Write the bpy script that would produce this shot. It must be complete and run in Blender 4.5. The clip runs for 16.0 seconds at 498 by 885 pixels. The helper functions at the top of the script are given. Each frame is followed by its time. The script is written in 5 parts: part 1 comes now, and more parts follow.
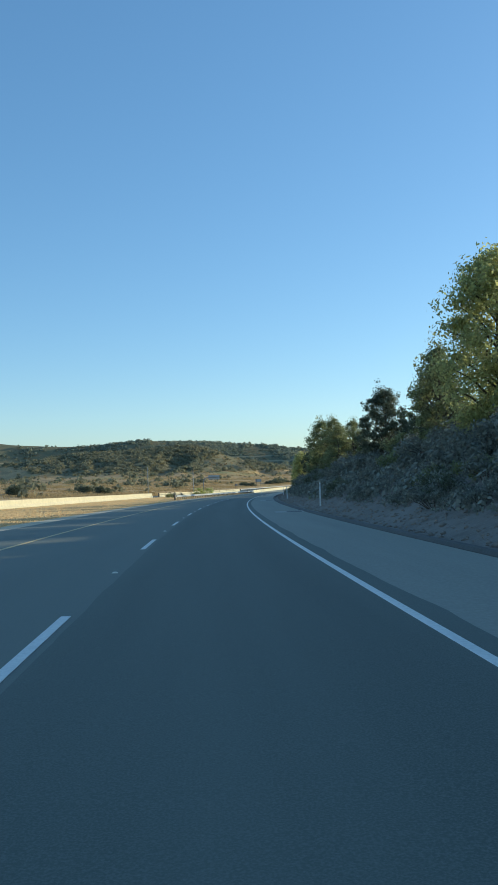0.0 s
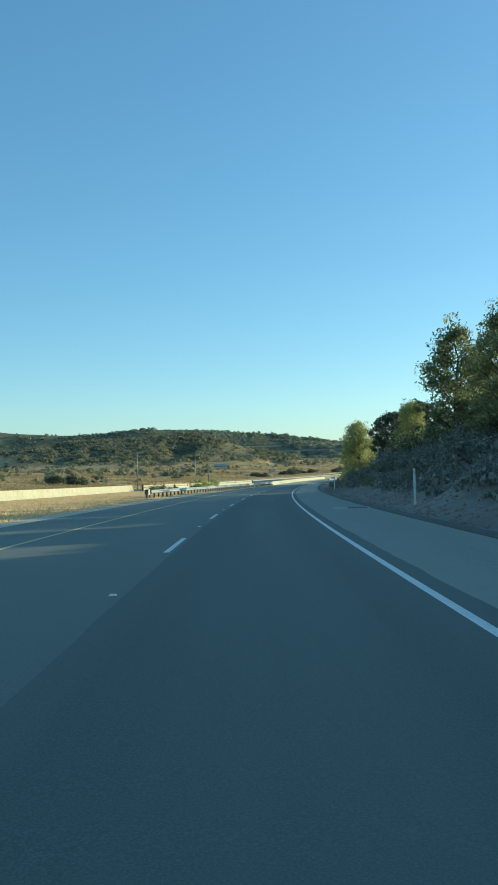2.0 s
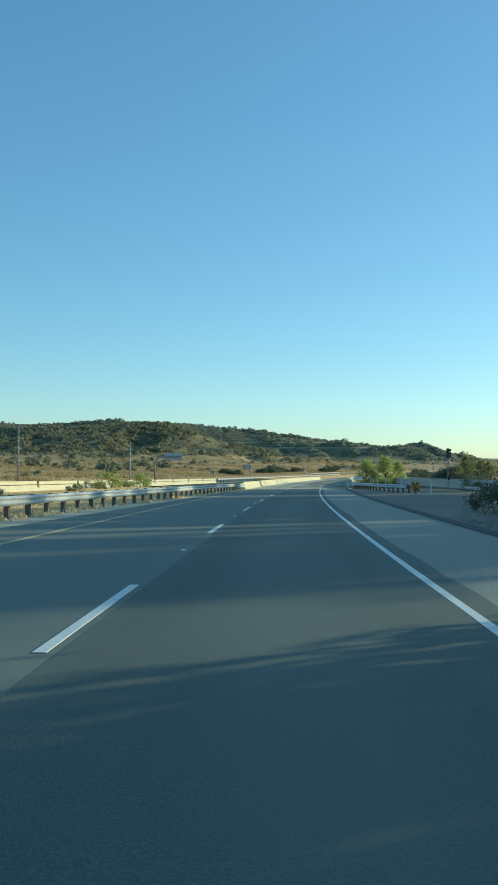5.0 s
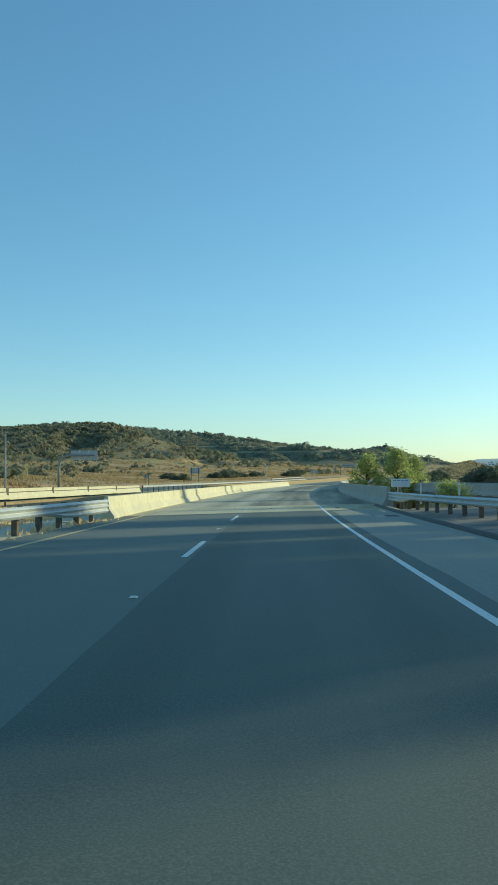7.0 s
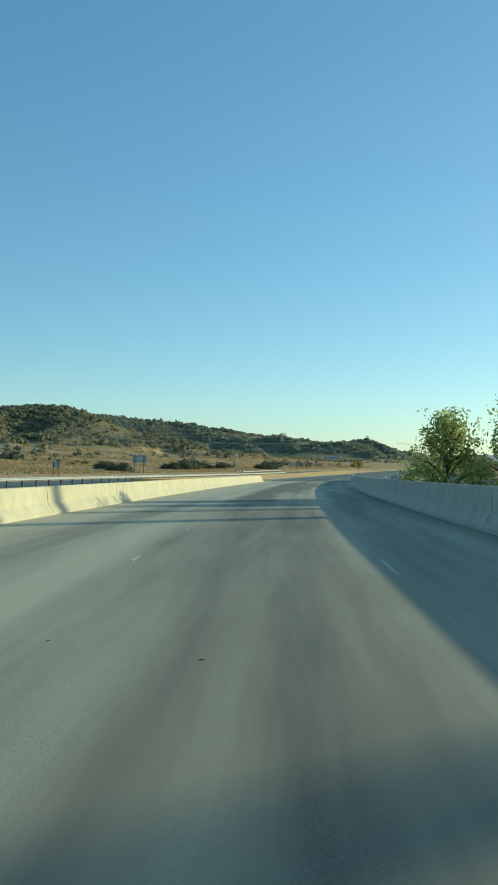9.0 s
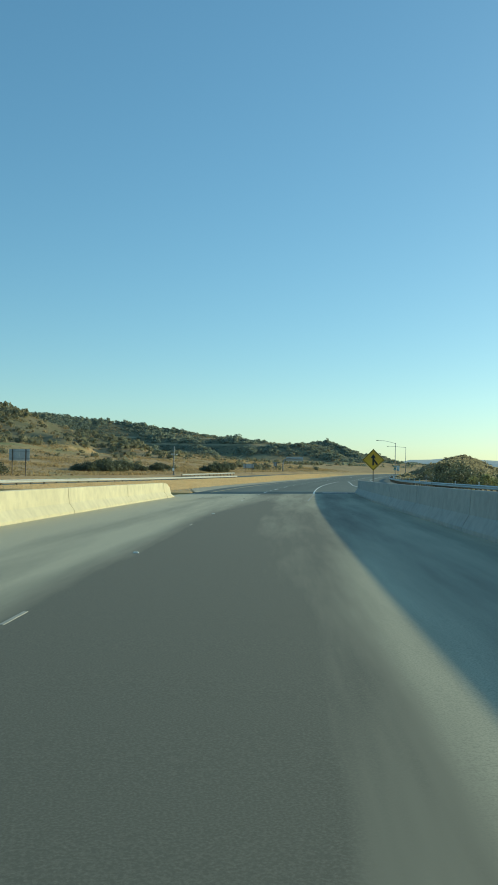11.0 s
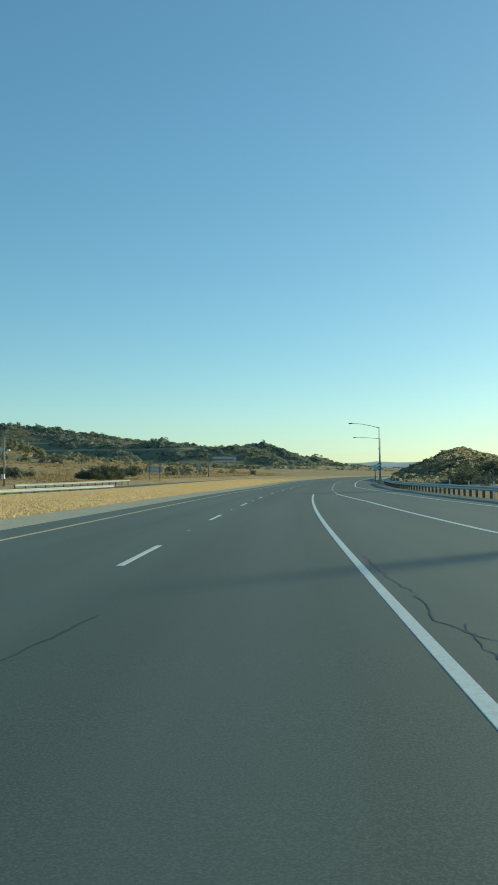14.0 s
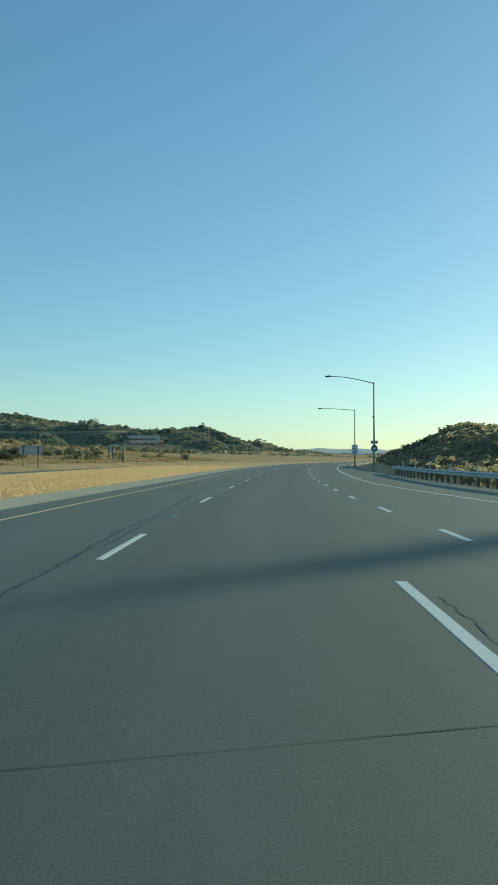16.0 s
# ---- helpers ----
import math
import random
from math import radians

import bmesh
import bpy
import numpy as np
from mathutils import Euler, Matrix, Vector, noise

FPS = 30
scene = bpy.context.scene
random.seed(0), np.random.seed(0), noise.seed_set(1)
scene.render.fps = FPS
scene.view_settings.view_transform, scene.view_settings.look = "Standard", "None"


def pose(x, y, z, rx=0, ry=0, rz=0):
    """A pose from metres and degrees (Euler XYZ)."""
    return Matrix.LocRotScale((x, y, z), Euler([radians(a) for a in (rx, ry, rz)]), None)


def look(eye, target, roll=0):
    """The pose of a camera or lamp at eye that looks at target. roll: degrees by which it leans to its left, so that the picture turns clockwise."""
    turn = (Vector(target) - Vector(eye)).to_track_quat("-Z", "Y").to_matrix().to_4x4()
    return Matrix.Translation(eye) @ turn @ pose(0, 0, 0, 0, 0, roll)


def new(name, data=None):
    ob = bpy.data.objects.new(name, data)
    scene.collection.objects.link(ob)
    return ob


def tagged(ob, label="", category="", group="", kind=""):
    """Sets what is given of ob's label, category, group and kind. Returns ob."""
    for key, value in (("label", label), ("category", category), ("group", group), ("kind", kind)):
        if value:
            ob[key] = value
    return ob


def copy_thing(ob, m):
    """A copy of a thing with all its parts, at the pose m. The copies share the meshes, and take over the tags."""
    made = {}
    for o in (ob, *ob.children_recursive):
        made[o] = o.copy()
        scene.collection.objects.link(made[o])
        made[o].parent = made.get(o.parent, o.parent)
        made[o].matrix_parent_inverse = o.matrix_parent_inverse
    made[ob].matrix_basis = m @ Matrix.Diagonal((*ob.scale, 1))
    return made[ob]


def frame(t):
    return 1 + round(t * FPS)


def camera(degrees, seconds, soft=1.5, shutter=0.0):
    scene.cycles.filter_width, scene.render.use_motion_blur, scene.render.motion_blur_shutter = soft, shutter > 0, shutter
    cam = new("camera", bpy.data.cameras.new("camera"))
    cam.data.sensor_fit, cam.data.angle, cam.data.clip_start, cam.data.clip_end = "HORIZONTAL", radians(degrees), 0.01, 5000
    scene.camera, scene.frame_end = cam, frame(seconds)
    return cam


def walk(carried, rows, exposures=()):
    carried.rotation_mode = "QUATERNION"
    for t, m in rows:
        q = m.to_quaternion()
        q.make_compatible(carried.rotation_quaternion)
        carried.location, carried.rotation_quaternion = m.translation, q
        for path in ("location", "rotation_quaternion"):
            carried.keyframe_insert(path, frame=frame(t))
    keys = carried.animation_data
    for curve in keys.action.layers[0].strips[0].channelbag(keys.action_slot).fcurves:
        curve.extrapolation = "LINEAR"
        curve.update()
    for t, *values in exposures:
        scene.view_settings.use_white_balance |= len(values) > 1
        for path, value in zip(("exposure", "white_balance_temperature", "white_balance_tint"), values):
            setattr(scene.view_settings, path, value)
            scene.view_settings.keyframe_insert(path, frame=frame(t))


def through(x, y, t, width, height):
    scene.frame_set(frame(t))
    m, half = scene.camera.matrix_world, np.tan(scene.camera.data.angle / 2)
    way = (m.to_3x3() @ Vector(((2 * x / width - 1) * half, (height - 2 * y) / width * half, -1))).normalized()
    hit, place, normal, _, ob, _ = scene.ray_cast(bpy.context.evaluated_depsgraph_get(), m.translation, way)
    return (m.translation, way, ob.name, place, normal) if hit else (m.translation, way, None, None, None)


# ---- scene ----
cam = camera(32.93, 16.0, soft=1.6, shutter=0.0)
PATH = [
    (0, (-0.49, 0.84, 1.29, 91.99, 1.90, -3.47)),
    (0.5, (-0.31, 16.20, 0.95, 91.68, 2.26, -4.19)),
    (1, (-0.03, 30.87, 0.63, 91.73, 2.00, -4.19)),
    (1.5, (0.43, 45.78, 0.31, 91.57, 1.44, -3.08)),
    (2, (1.05, 61.28, -0.02, 91.44, 1.66, -2.93)),
    (2.5, (1.91, 77.35, -0.36, 91.46, 1.16, -3.65)),
    (3, (2.98, 93.65, -0.70, 91.60, 0.85, -3.75)),
    (3.5, (4.19, 109.11, -1.02, 91.57, 0.69, -4.14)),
    (4, (5.59, 124.55, -1.33, 91.50, 0.43, -4.31)),
    (4.5, (7.17, 139.97, -1.64, 91.42, 0.14, -4.39)),
    (5, (8.90, 155.37, -1.95, 91.34, -0.09, -4.52)),
    (5.5, (10.77, 170.73, -2.26, 91.31, -0.21, -4.84)),
    (6, (12.73, 186.26, -2.56, 91.34, 0.44, -5.59)),
    (6.5, (14.68, 200.76, -2.83, 91.57, 0.64, -6.52)),
    (7, (16.74, 215.35, -3.10, 91.75, 0.27, -7.33)),
    (7.5, (19.19, 230.43, -3.38, 91.80, -0.34, -8.05)),
    (8, (21.97, 245.99, -3.65, 91.57, -0.44, -8.59)),
    (8.6, (25.48, 264.22, -3.93, 91.32, -0.45, -8.48)),
    (9, (27.80, 276.37, -4.09, 91.29, -0.66, -8.99)),
    (9.5, (30.86, 291.52, -4.28, 91.26, -0.96, -9.71)),
    (10, (34.09, 306.63, -4.48, 91.24, -1.24, -10.47)),
    (10.5, (37.47, 321.70, -4.67, 91.25, -1.38, -11.25)),
    (11, (41.01, 336.60, -4.85, 91.57, -0.95, -11.98)),
    (11.5, (44.78, 351.26, -5.03, 91.75, -0.57, -12.59)),
    (12, (48.69, 366.20, -5.20, 91.86, 0.03, -13.12)),
    (12.5, (52.94, 381.04, -5.38, 91.92, 0.03, -13.72)),
    (13, (57.26, 395.98, -5.54, 91.89, 0.15, -14.55)),
    (13.5, (61.76, 410.68, -5.70, 92.04, 0.16, -15.44)),
    (14, (66.84, 426.53, -5.85, 92.05, 0.40, -16.40)),
    (14.5, (71.73, 441.25, -6.00, 92.10, 0.96, -17.40)),
    (15, (76.40, 455.18, -6.13, 91.83, 0.72, -18.54)),
    (15.5, (81.55, 469.69, -6.25, 91.51, 0.47, -19.56)),
    (16, (87.15, 484.48, -6.34, 91.10, 0.09, -20.40)),
]
walk(cam, [(t, pose(*p)) for t, p in PATH], exposures=[(0, 0.15, 5350, -2), (0.6, 0.2, 5320, -13), (3, 0.17, 5280, -16), (8, 0.05, 5480, -17), (16, -0.1, 5680, -20)])

# ---- world, sun ----
SUN_AZ, SUN_EL = 66.0, 12.8            # clockwise from +y, above the horizon
sun_way = Vector((math.sin(radians(SUN_AZ)) * math.cos(radians(SUN_EL)), math.cos(radians(SUN_AZ)) * math.cos(radians(SUN_EL)), math.sin(radians(SUN_EL))))
world = bpy.data.worlds.new("sky")
scene.world = world
world.use_nodes = True
wn = world.node_tree.nodes
sky = wn.new("ShaderNodeTexSky")
sky.sky_type = "NISHITA"
sky.sun_disc = False
sky.sun_elevation, sky.sun_rotation = radians(SUN_EL), radians(SUN_AZ)
sky.altitude, sky.air_density, sky.dust_density, sky.ozone_density = 0, 0.9, 0.4, 2.4
# a hazy evening sky: its brightness runs more evenly from horizon to zenith
even, tone = wn.new("ShaderNodeGamma"), wn.new("ShaderNodeHueSaturation")
even.inputs["Gamma"].default_value = 0.68
tone.inputs["Hue"].default_value, tone.inputs["Saturation"].default_value, tone.inputs["Value"].default_value = 0.503, 1.2, 1.63
wn["Background"].inputs["Strength"].default_value = 0.15
for a, b in ((sky.outputs[0], even.inputs["Color"]), (even.outputs[0], tone.inputs["Color"]), (tone.outputs[0], wn["Background"].inputs["Color"])):
    world.node_tree.links.new(a, b)
sun = new("sun", bpy.data.lights.new("sun", "SUN"))
sun.data.energy, sun.data.angle, sun.data.color = 4.3, radians(0.6), (1.0, 0.78, 0.49)
sun.matrix_world = look(sun_way * 100, (0, 0, 0))
scene.view_settings.exposure = 0.0

# ---- the road's line: curvature per km and height, every 75 m from s = -50 ----
KS = np.arange(-50, 1001, 75.0)
KAP = [0.759, 0.751, 0.756, 0.618, 0.578, 0.846, 0.858, 0.778, 0.861, 0.851, 0.844, 0.839, 0.835, 0.832, 0.831]
ZK = [1.10, -0.55, -2.13, -3.63, -5.0, -5.98, -6.83, -7.52, -7.88, -7.58, -7.47, -7.53, -7.7, -7.89, -8.14]
LINE = np.arange(-400, 1201, 1.0)
HEAD = np.cumsum(np.interp(LINE, KS, KAP) * 1e-3)
HEAD -= HEAD[400]
LX, LY = np.cumsum(np.sin(HEAD)), np.cumsum(np.cos(HEAD))
LX, LY = LX - LX[400], LY - LY[400]
LZ = np.convolve(np.pad(np.interp(LINE, KS, ZK), 20, mode="edge"), np.ones(41) / 41, "valid")
LZ[LINE < -50] = LZ[350]


def on(s, l, h=0.0):
    """World places at s metres along the road, l to its right, h above it."""
    s, l, h = np.broadcast_arrays(np.asarray(s, float), np.asarray(l, float), np.asarray(h, float))
    q = np.interp(s, LINE, HEAD)
    over = np.where(s > 1200, s - 1200, np.where(s < -400, s + 400, 0.0))
    x = np.interp(s, LINE, LX) + over * np.sin(q)
    y = np.interp(s, LINE, LY) + over * np.cos(q)
    near = np.clip(l, -150, 150)
    far = l - near
    return np.stack([x + near * np.cos(q) + far * math.cos(0.35), y - near * np.sin(q) - far * math.sin(0.35), np.interp(s, LINE, LZ) + h], -1)


def spot(s, l, h=0.0, turn=0.0):
    """The pose of a thing that stands there, its y ahead along the road."""
    return pose(*on(s, l, h), 0, 0, -math.degrees(np.interp(s, LINE, HEAD)) + turn)


def ease(x, a, b):
    u = np.clip((np.asarray(x, float) - a) / (b - a), 0, 1)
    return u * u * (3 - 2 * u)


# ---- materials ----
def material(name, colors, scale=1.0, rough=0.8, bump=0.3, metal=0.0, big=0.05, grain=12.0, spread=0.5, island=0.0, through=0.0, stretch=None, spec=0.5, lane=False, tracks=(), wear=0.32):
    """Three colours mixed by large and fine noise, with relief; island: how far each separate piece varies; through: light let through."""
    m = bpy.data.materials.new(name)
    m.use_nodes = True
    n, k = m.node_tree.nodes, m.node_tree.links
    b = n["Principled BSDF"]
    where = n.new("ShaderNodeNewGeometry")
    mapping = n.new("ShaderNodeMapping")
    along = n.new("ShaderNodeAttribute")
    along.attribute_name = "lane"
    k.new(along.outputs["Vector"] if lane else where.outputs["Position"], mapping.inputs["Vector"])
    if stretch:
        mapping.inputs["Rotation"].default_value = (0, 0, stretch[0])
        mapping.inputs["Scale"].default_value = (stretch[1], stretch[2], 1)
    large, fine = n.new("ShaderNodeTexNoise"), n.new("ShaderNodeTexNoise")
    for t, f, det in ((large, scale * big * 20, 6), (fine, scale * grain, 8)):
        t.inputs["Scale"].default_value, t.inputs["Detail"].default_value, t.inputs["Roughness"].default_value = f, det, 0.62
        k.new(mapping.outputs[0] if t is large else where.outputs["Position"], t.inputs["Vector"])
    r1, r2 = n.new("ShaderNodeValToRGB"), n.new("ShaderNodeMix")
    r1.color_ramp.elements[0].position, r1.color_ramp.elements[1].position = 0.5 - spread / 2, 0.5 + spread / 2
    r1.color_ramp.elements[0].color, r1.color_ramp.elements[1].color = (*colors[0], 1), (*colors[1], 1)
    level = large.outputs["Fac"]
    if tracks:
        # worn lanes: places across the road and how pale each is
        xyz, spot_on, ramp, total = n.new("ShaderNodeSeparateXYZ"), n.new("ShaderNodeMapRange"), n.new("ShaderNodeValToRGB"), n.new("ShaderNodeMath")
        k.new(along.outputs["Vector"], xyz.inputs[0])
        spot_on.inputs["From Min"].default_value, spot_on.inputs["From Max"].default_value = -7, 5
        k.new(xyz.outputs["X"], spot_on.inputs["Value"])
        k.new(spot_on.outputs[0], ramp.inputs["Fac"])
        for i, (place, pale) in enumerate(tracks):
            e = ramp.color_ramp.elements[i] if i < 2 else ramp.color_ramp.elements.new((place + 7) / 12)
            e.position, e.color = (place + 7) / 12, (pale, pale, pale, 1)
        total.operation = "MULTIPLY_ADD"
        k.new(ramp.outputs[0], total.inputs[0])
        total.inputs[1].default_value = wear
        k.new(large.outputs["Fac"], total.inputs[2])
        shift = n.new("ShaderNodeMath")
        shift.operation = "SUBTRACT"
        k.new(total.outputs[0], shift.inputs[0])
        shift.inputs[1].default_value = wear / 2
        level = shift.outputs[0]
    k.new(level, r1.inputs["Fac"])
    r2.data_type = "RGBA"
    r3 = n.new("ShaderNodeMapRange")
    r3.inputs["From Min"].default_value, r3.inputs["From Max"].default_value, r3.inputs["To Max"].default_value = 0.42, 0.72, 0.75
    k.new(fine.outputs["Fac"], r3.inputs["Value"])
    k.new(r3.outputs[0], r2.inputs["Factor"])
    k.new(r1.outputs[0], r2.inputs["A"])
    r2.inputs["B"].default_value = (*colors[2], 1)
    color = r2.outputs["Result"]
    if island:
        hsv, up = n.new("ShaderNodeHueSaturation"), n.new("ShaderNodeMapRange")
        up.inputs["To Min"].default_value, up.inputs["To Max"].default_value = 1 - island, 1 + island
        k.new(where.outputs["Random Per Island"], up.inputs["Value"])
        k.new(up.outputs[0], hsv.inputs["Value"])
        k.new(color, hsv.inputs["Color"])
        color = hsv.outputs[0]
    k.new(color, b.inputs["Base Color"])
    b.inputs["Roughness"].default_value, b.inputs["Metallic"].default_value = rough, metal
    b.inputs["Specular IOR Level"].default_value = spec
    if bump:
        bn = n.new("ShaderNodeBump")
        bn.inputs["Strength"].default_value, bn.inputs["Distance"].default_value = bump, 0.006 / max(scale, 0.02)
        k.new(fine.outputs["Fac"], bn.inputs["Height"])
        k.new(bn.outputs[0], b.inputs["Normal"])
    if through:
        tr, mx = n.new("ShaderNodeBsdfTranslucent"), n.new("ShaderNodeMixShader")
        k.new(color, tr.inputs["Color"])
        mx.inputs["Fac"].default_value = through
        k.new(b.outputs[0], mx.inputs[1])
        k.new(tr.outputs[0], mx.inputs[2])
        k.new(mx.outputs[0], n["Material Output"].inputs["Surface"])
    return m


M = {}
M["asphalt"] = material("asphalt", [(0.088, 0.106, 0.088), (0.155, 0.176, 0.147), (0.197, 0.213, 0.184)], 1, 0.78, 0.12, big=0.02, grain=75, stretch=(0, 1.0, 0.05), spec=0.35, lane=True, wear=0.42, tracks=((-7, 0.55), (5, 0.6), (-4.5, 0.5), (-3.4, 0.3), (-2.3, 0.55), (-1.4, 0.0), (-0.4, 0.42), (0.1, 0.4), (0.9, 0.05), (1.5, 0.35), (2.5, 0.55)))
M["lane_asphalt"] = material("lane_asphalt", [(0.142, 0.160, 0.134), (0.18, 0.20, 0.168), (0.24, 0.252, 0.216)], 1, 0.8, 0.12, big=0.02, grain=70, stretch=(0, 1.0, 0.06), spec=0.35, lane=True)
M["old_asphalt"] = material("old_asphalt", [(0.25, 0.256, 0.212), (0.32, 0.32, 0.265), (0.37, 0.365, 0.305)], 1, 0.85, 0.15, big=0.03, grain=20, spec=0.3, stretch=(0, 1.2, 0.08), lane=True)
M["seam"] = material("seam", [(0.062, 0.063, 0.06), (0.09, 0.09, 0.085), (0.11, 0.11, 0.10)], 1, 0.8, 0.3)
M["sealant"] = material("crack_sealant", [(0.03, 0.032, 0.032), (0.045, 0.046, 0.045), (0.06, 0.06, 0.058)], 1, 0.6, 0.1)
# greyer than the barrier concrete: holds the parapets' shade, also colours drain slabs
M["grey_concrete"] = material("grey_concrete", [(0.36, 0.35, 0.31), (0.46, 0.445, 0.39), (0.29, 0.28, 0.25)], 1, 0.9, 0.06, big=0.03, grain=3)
M["concrete"] = material("concrete", [(0.30, 0.285, 0.25), (0.40, 0.38, 0.33), (0.25, 0.24, 0.215)], 1, 0.85, 0.25, big=0.03, grain=7, stretch=(-0.25, 1.4, 0.15))
M["deck"] = material("deck_concrete", [(0.14, 0.13, 0.093), (0.64, 0.57, 0.385), (0.25, 0.23, 0.165)], 1, 0.85, 0.05, big=0.02, grain=70, spread=0.3, stretch=(0, 0.8, 0.06), lane=True, wear=0.5, tracks=((-7, 1.0), (5, 0.5), (-5.0, 1.0), (-3.9, 0.62), (-2.8, 0.78), (-1.85, 0.28), (-0.65, 0.25), (-0.3, 0.36), (0.0, 0.35), (0.3, 0.27), (1.0, 0.26), (1.35, 0.45), (1.7, 0.5), (2.4, 0.42)))
M["slab"] = material("slab_concrete", [(0.33, 0.295, 0.19), (0.72, 0.635, 0.415), (0.38, 0.34, 0.23)], 1, 0.9, 0.1, big=0.02, grain=60, spread=0.3, stretch=(0, 0.8, 0.2), lane=True, spec=0.2, tracks=((-7, 1.0), (5, 0.6), (-5.0, 1.0), (-3.9, 0.8), (-2.2, 0.85), (-1.2, 0.55), (-0.4, 0.8), (0.2, 0.62), (1.2, 0.5), (1.75, 0.7), (2.4, 0.5)))
# cream with the yellow of the low sun put into it
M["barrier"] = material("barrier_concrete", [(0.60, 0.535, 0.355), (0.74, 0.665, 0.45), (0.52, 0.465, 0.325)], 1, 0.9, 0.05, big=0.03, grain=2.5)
M["white_paint"] = material("white_paint", [(0.76, 0.77, 0.71), (0.84, 0.84, 0.78), (0.60, 0.60, 0.56)], 1, 0.6, 0.3, grain=20)
M["chalky_paint"] = material("chalky_paint", [(0.64, 0.61, 0.50), (0.82, 0.79, 0.68), (0.52, 0.48, 0.35)], 1, 0.8, 0.3, grain=9, spread=0.3)
M["worn_paint"] = material("worn_paint", [(0.34, 0.33, 0.30), (0.46, 0.44, 0.40), (0.22, 0.215, 0.19)], 1, 0.7, 0.4, grain=14, spread=0.2)
M["faded_paint"] = material("faded_paint", [(0.42, 0.39, 0.32), (0.54, 0.50, 0.41), (0.32, 0.30, 0.24)], 1, 0.8, 0.2, grain=6, spread=0.2)
M["yellow_paint"] = material("yellow_paint", [(0.60, 0.45, 0.20), (0.70, 0.54, 0.26), (0.42, 0.34, 0.18)], 1, 0.6, 0.3, grain=20)
M["dry_grass"] = material("dry_grass", [(0.66, 0.43, 0.19), (0.78, 0.55, 0.26), (0.56, 0.36, 0.15)], 1, 0.95, 0.5, big=0.012, grain=3, spec=0.1)
M["gravel"] = material("gravel", [(0.60, 0.525, 0.385), (0.70, 0.615, 0.455), (0.48, 0.42, 0.305)], 1, 1.0, 0.4, big=0.03, grain=12, spec=0.0)
M["dirt"] = material("dirt", [(0.24, 0.195, 0.15), (0.33, 0.27, 0.21), (0.16, 0.13, 0.10)], 1, 0.95, 0.9, big=0.03, grain=4, spec=0.15)
M["galvanised"] = material("galvanised_steel", [(0.52, 0.53, 0.51), (0.64, 0.65, 0.62), (0.42, 0.425, 0.41)], 1, 0.55, 0.1, metal=0.2, grain=8)
M["pole"] = material("pole_steel", [(0.28, 0.29, 0.29), (0.38, 0.385, 0.38), (0.22, 0.225, 0.22)], 1, 0.55, 0.1, metal=0.4, grain=6)
M["wood_post"] = material("weathered_wood", [(0.12, 0.095, 0.07), (0.20, 0.165, 0.125), (0.07, 0.055, 0.04)], 1, 0.9, 0.5, grain=14)
M["white_plastic"] = material("white_plastic", [(0.68, 0.68, 0.65), (0.76, 0.76, 0.73), (0.58, 0.57, 0.54)], 1, 0.5, 0.1, grain=8)
M["sign_back"] = material("sign_back_aluminium", [(0.46, 0.46, 0.44), (0.55, 0.55, 0.52), (0.38, 0.38, 0.36)], 1, 0.55, 0.05, metal=0.1, grain=3)
M["dark_metal"] = material("dark_metal", [(0.035, 0.036, 0.038), (0.06, 0.06, 0.06), (0.028, 0.028, 0.028)], 1, 0.55, 0.1, grain=6)
M["sign_yellow"] = material("sign_yellow", [(0.72, 0.42, 0.02), (0.80, 0.49, 0.03), (0.62, 0.36, 0.03)], 1, 0.45, 0.0, grain=3)
M["black"] = material("black_sheeting", [(0.012, 0.012, 0.012), (0.02, 0.02, 0.02), (0.016, 0.016, 0.016)], 1, 0.5, 0.0)
M["sign_white"] = material("sign_white", [(0.72, 0.73, 0.72), (0.80, 0.80, 0.79), (0.62, 0.63, 0.62)], 1, 0.45, 0.0, grain=3)
M["sign_green"] = material("sign_green", [(0.01, 0.16, 0.10), (0.015, 0.20, 0.125), (0.01, 0.12, 0.08)], 1, 0.45, 0.0, grain=3)
M["sign_orange"] = material("sign_orange", [(0.75, 0.36, 0.03), (0.82, 0.42, 0.04), (0.6, 0.3, 0.04)], 1, 0.5, 0.0, grain=3)
M["glass"] = material("lamp_glass", [(0.5, 0.5, 0.48), (0.6, 0.6, 0.57), (0.45, 0.45, 0.43)], 1, 0.2, 0.0)
M["amber"] = material("amber_reflector", [(0.8, 0.75, 0.62), (0.88, 0.84, 0.72), (0.7, 0.66, 0.55)], 1, 0.3, 0.0)
M["bark"] = material("bark", [(0.09, 0.07, 0.05), (0.16, 0.125, 0.095), (0.05, 0.04, 0.03)], 1, 0.95, 0.8, grain=14)
M["leaf_dark"] = material("leaf_dark", [(0.125, 0.14, 0.085), (0.18, 0.19, 0.11), (0.085, 0.10, 0.06)], 1, 0.6, 0, grain=1.5, island=0.4, through=0.4)
M["leaf_mid"] = material("leaf_mid", [(0.24, 0.26, 0.115), (0.33, 0.325, 0.145), (0.16, 0.18, 0.08)], 1, 0.6, 0, grain=1.2, island=0.4, through=0.58)
M["leaf_gold"] = material("leaf_gold", [(0.46, 0.46, 0.18), (0.58, 0.55, 0.24), (0.32, 0.34, 0.13)], 1, 0.6, 0, grain=1.0, island=0.35, through=0.68)
M["leaf_lime"] = material("leaf_lime", [(0.42, 0.46, 0.15), (0.52, 0.54, 0.19), (0.28, 0.33, 0.10)], 1, 0.6, 0, grain=1.2, island=0.35, through=0.55)
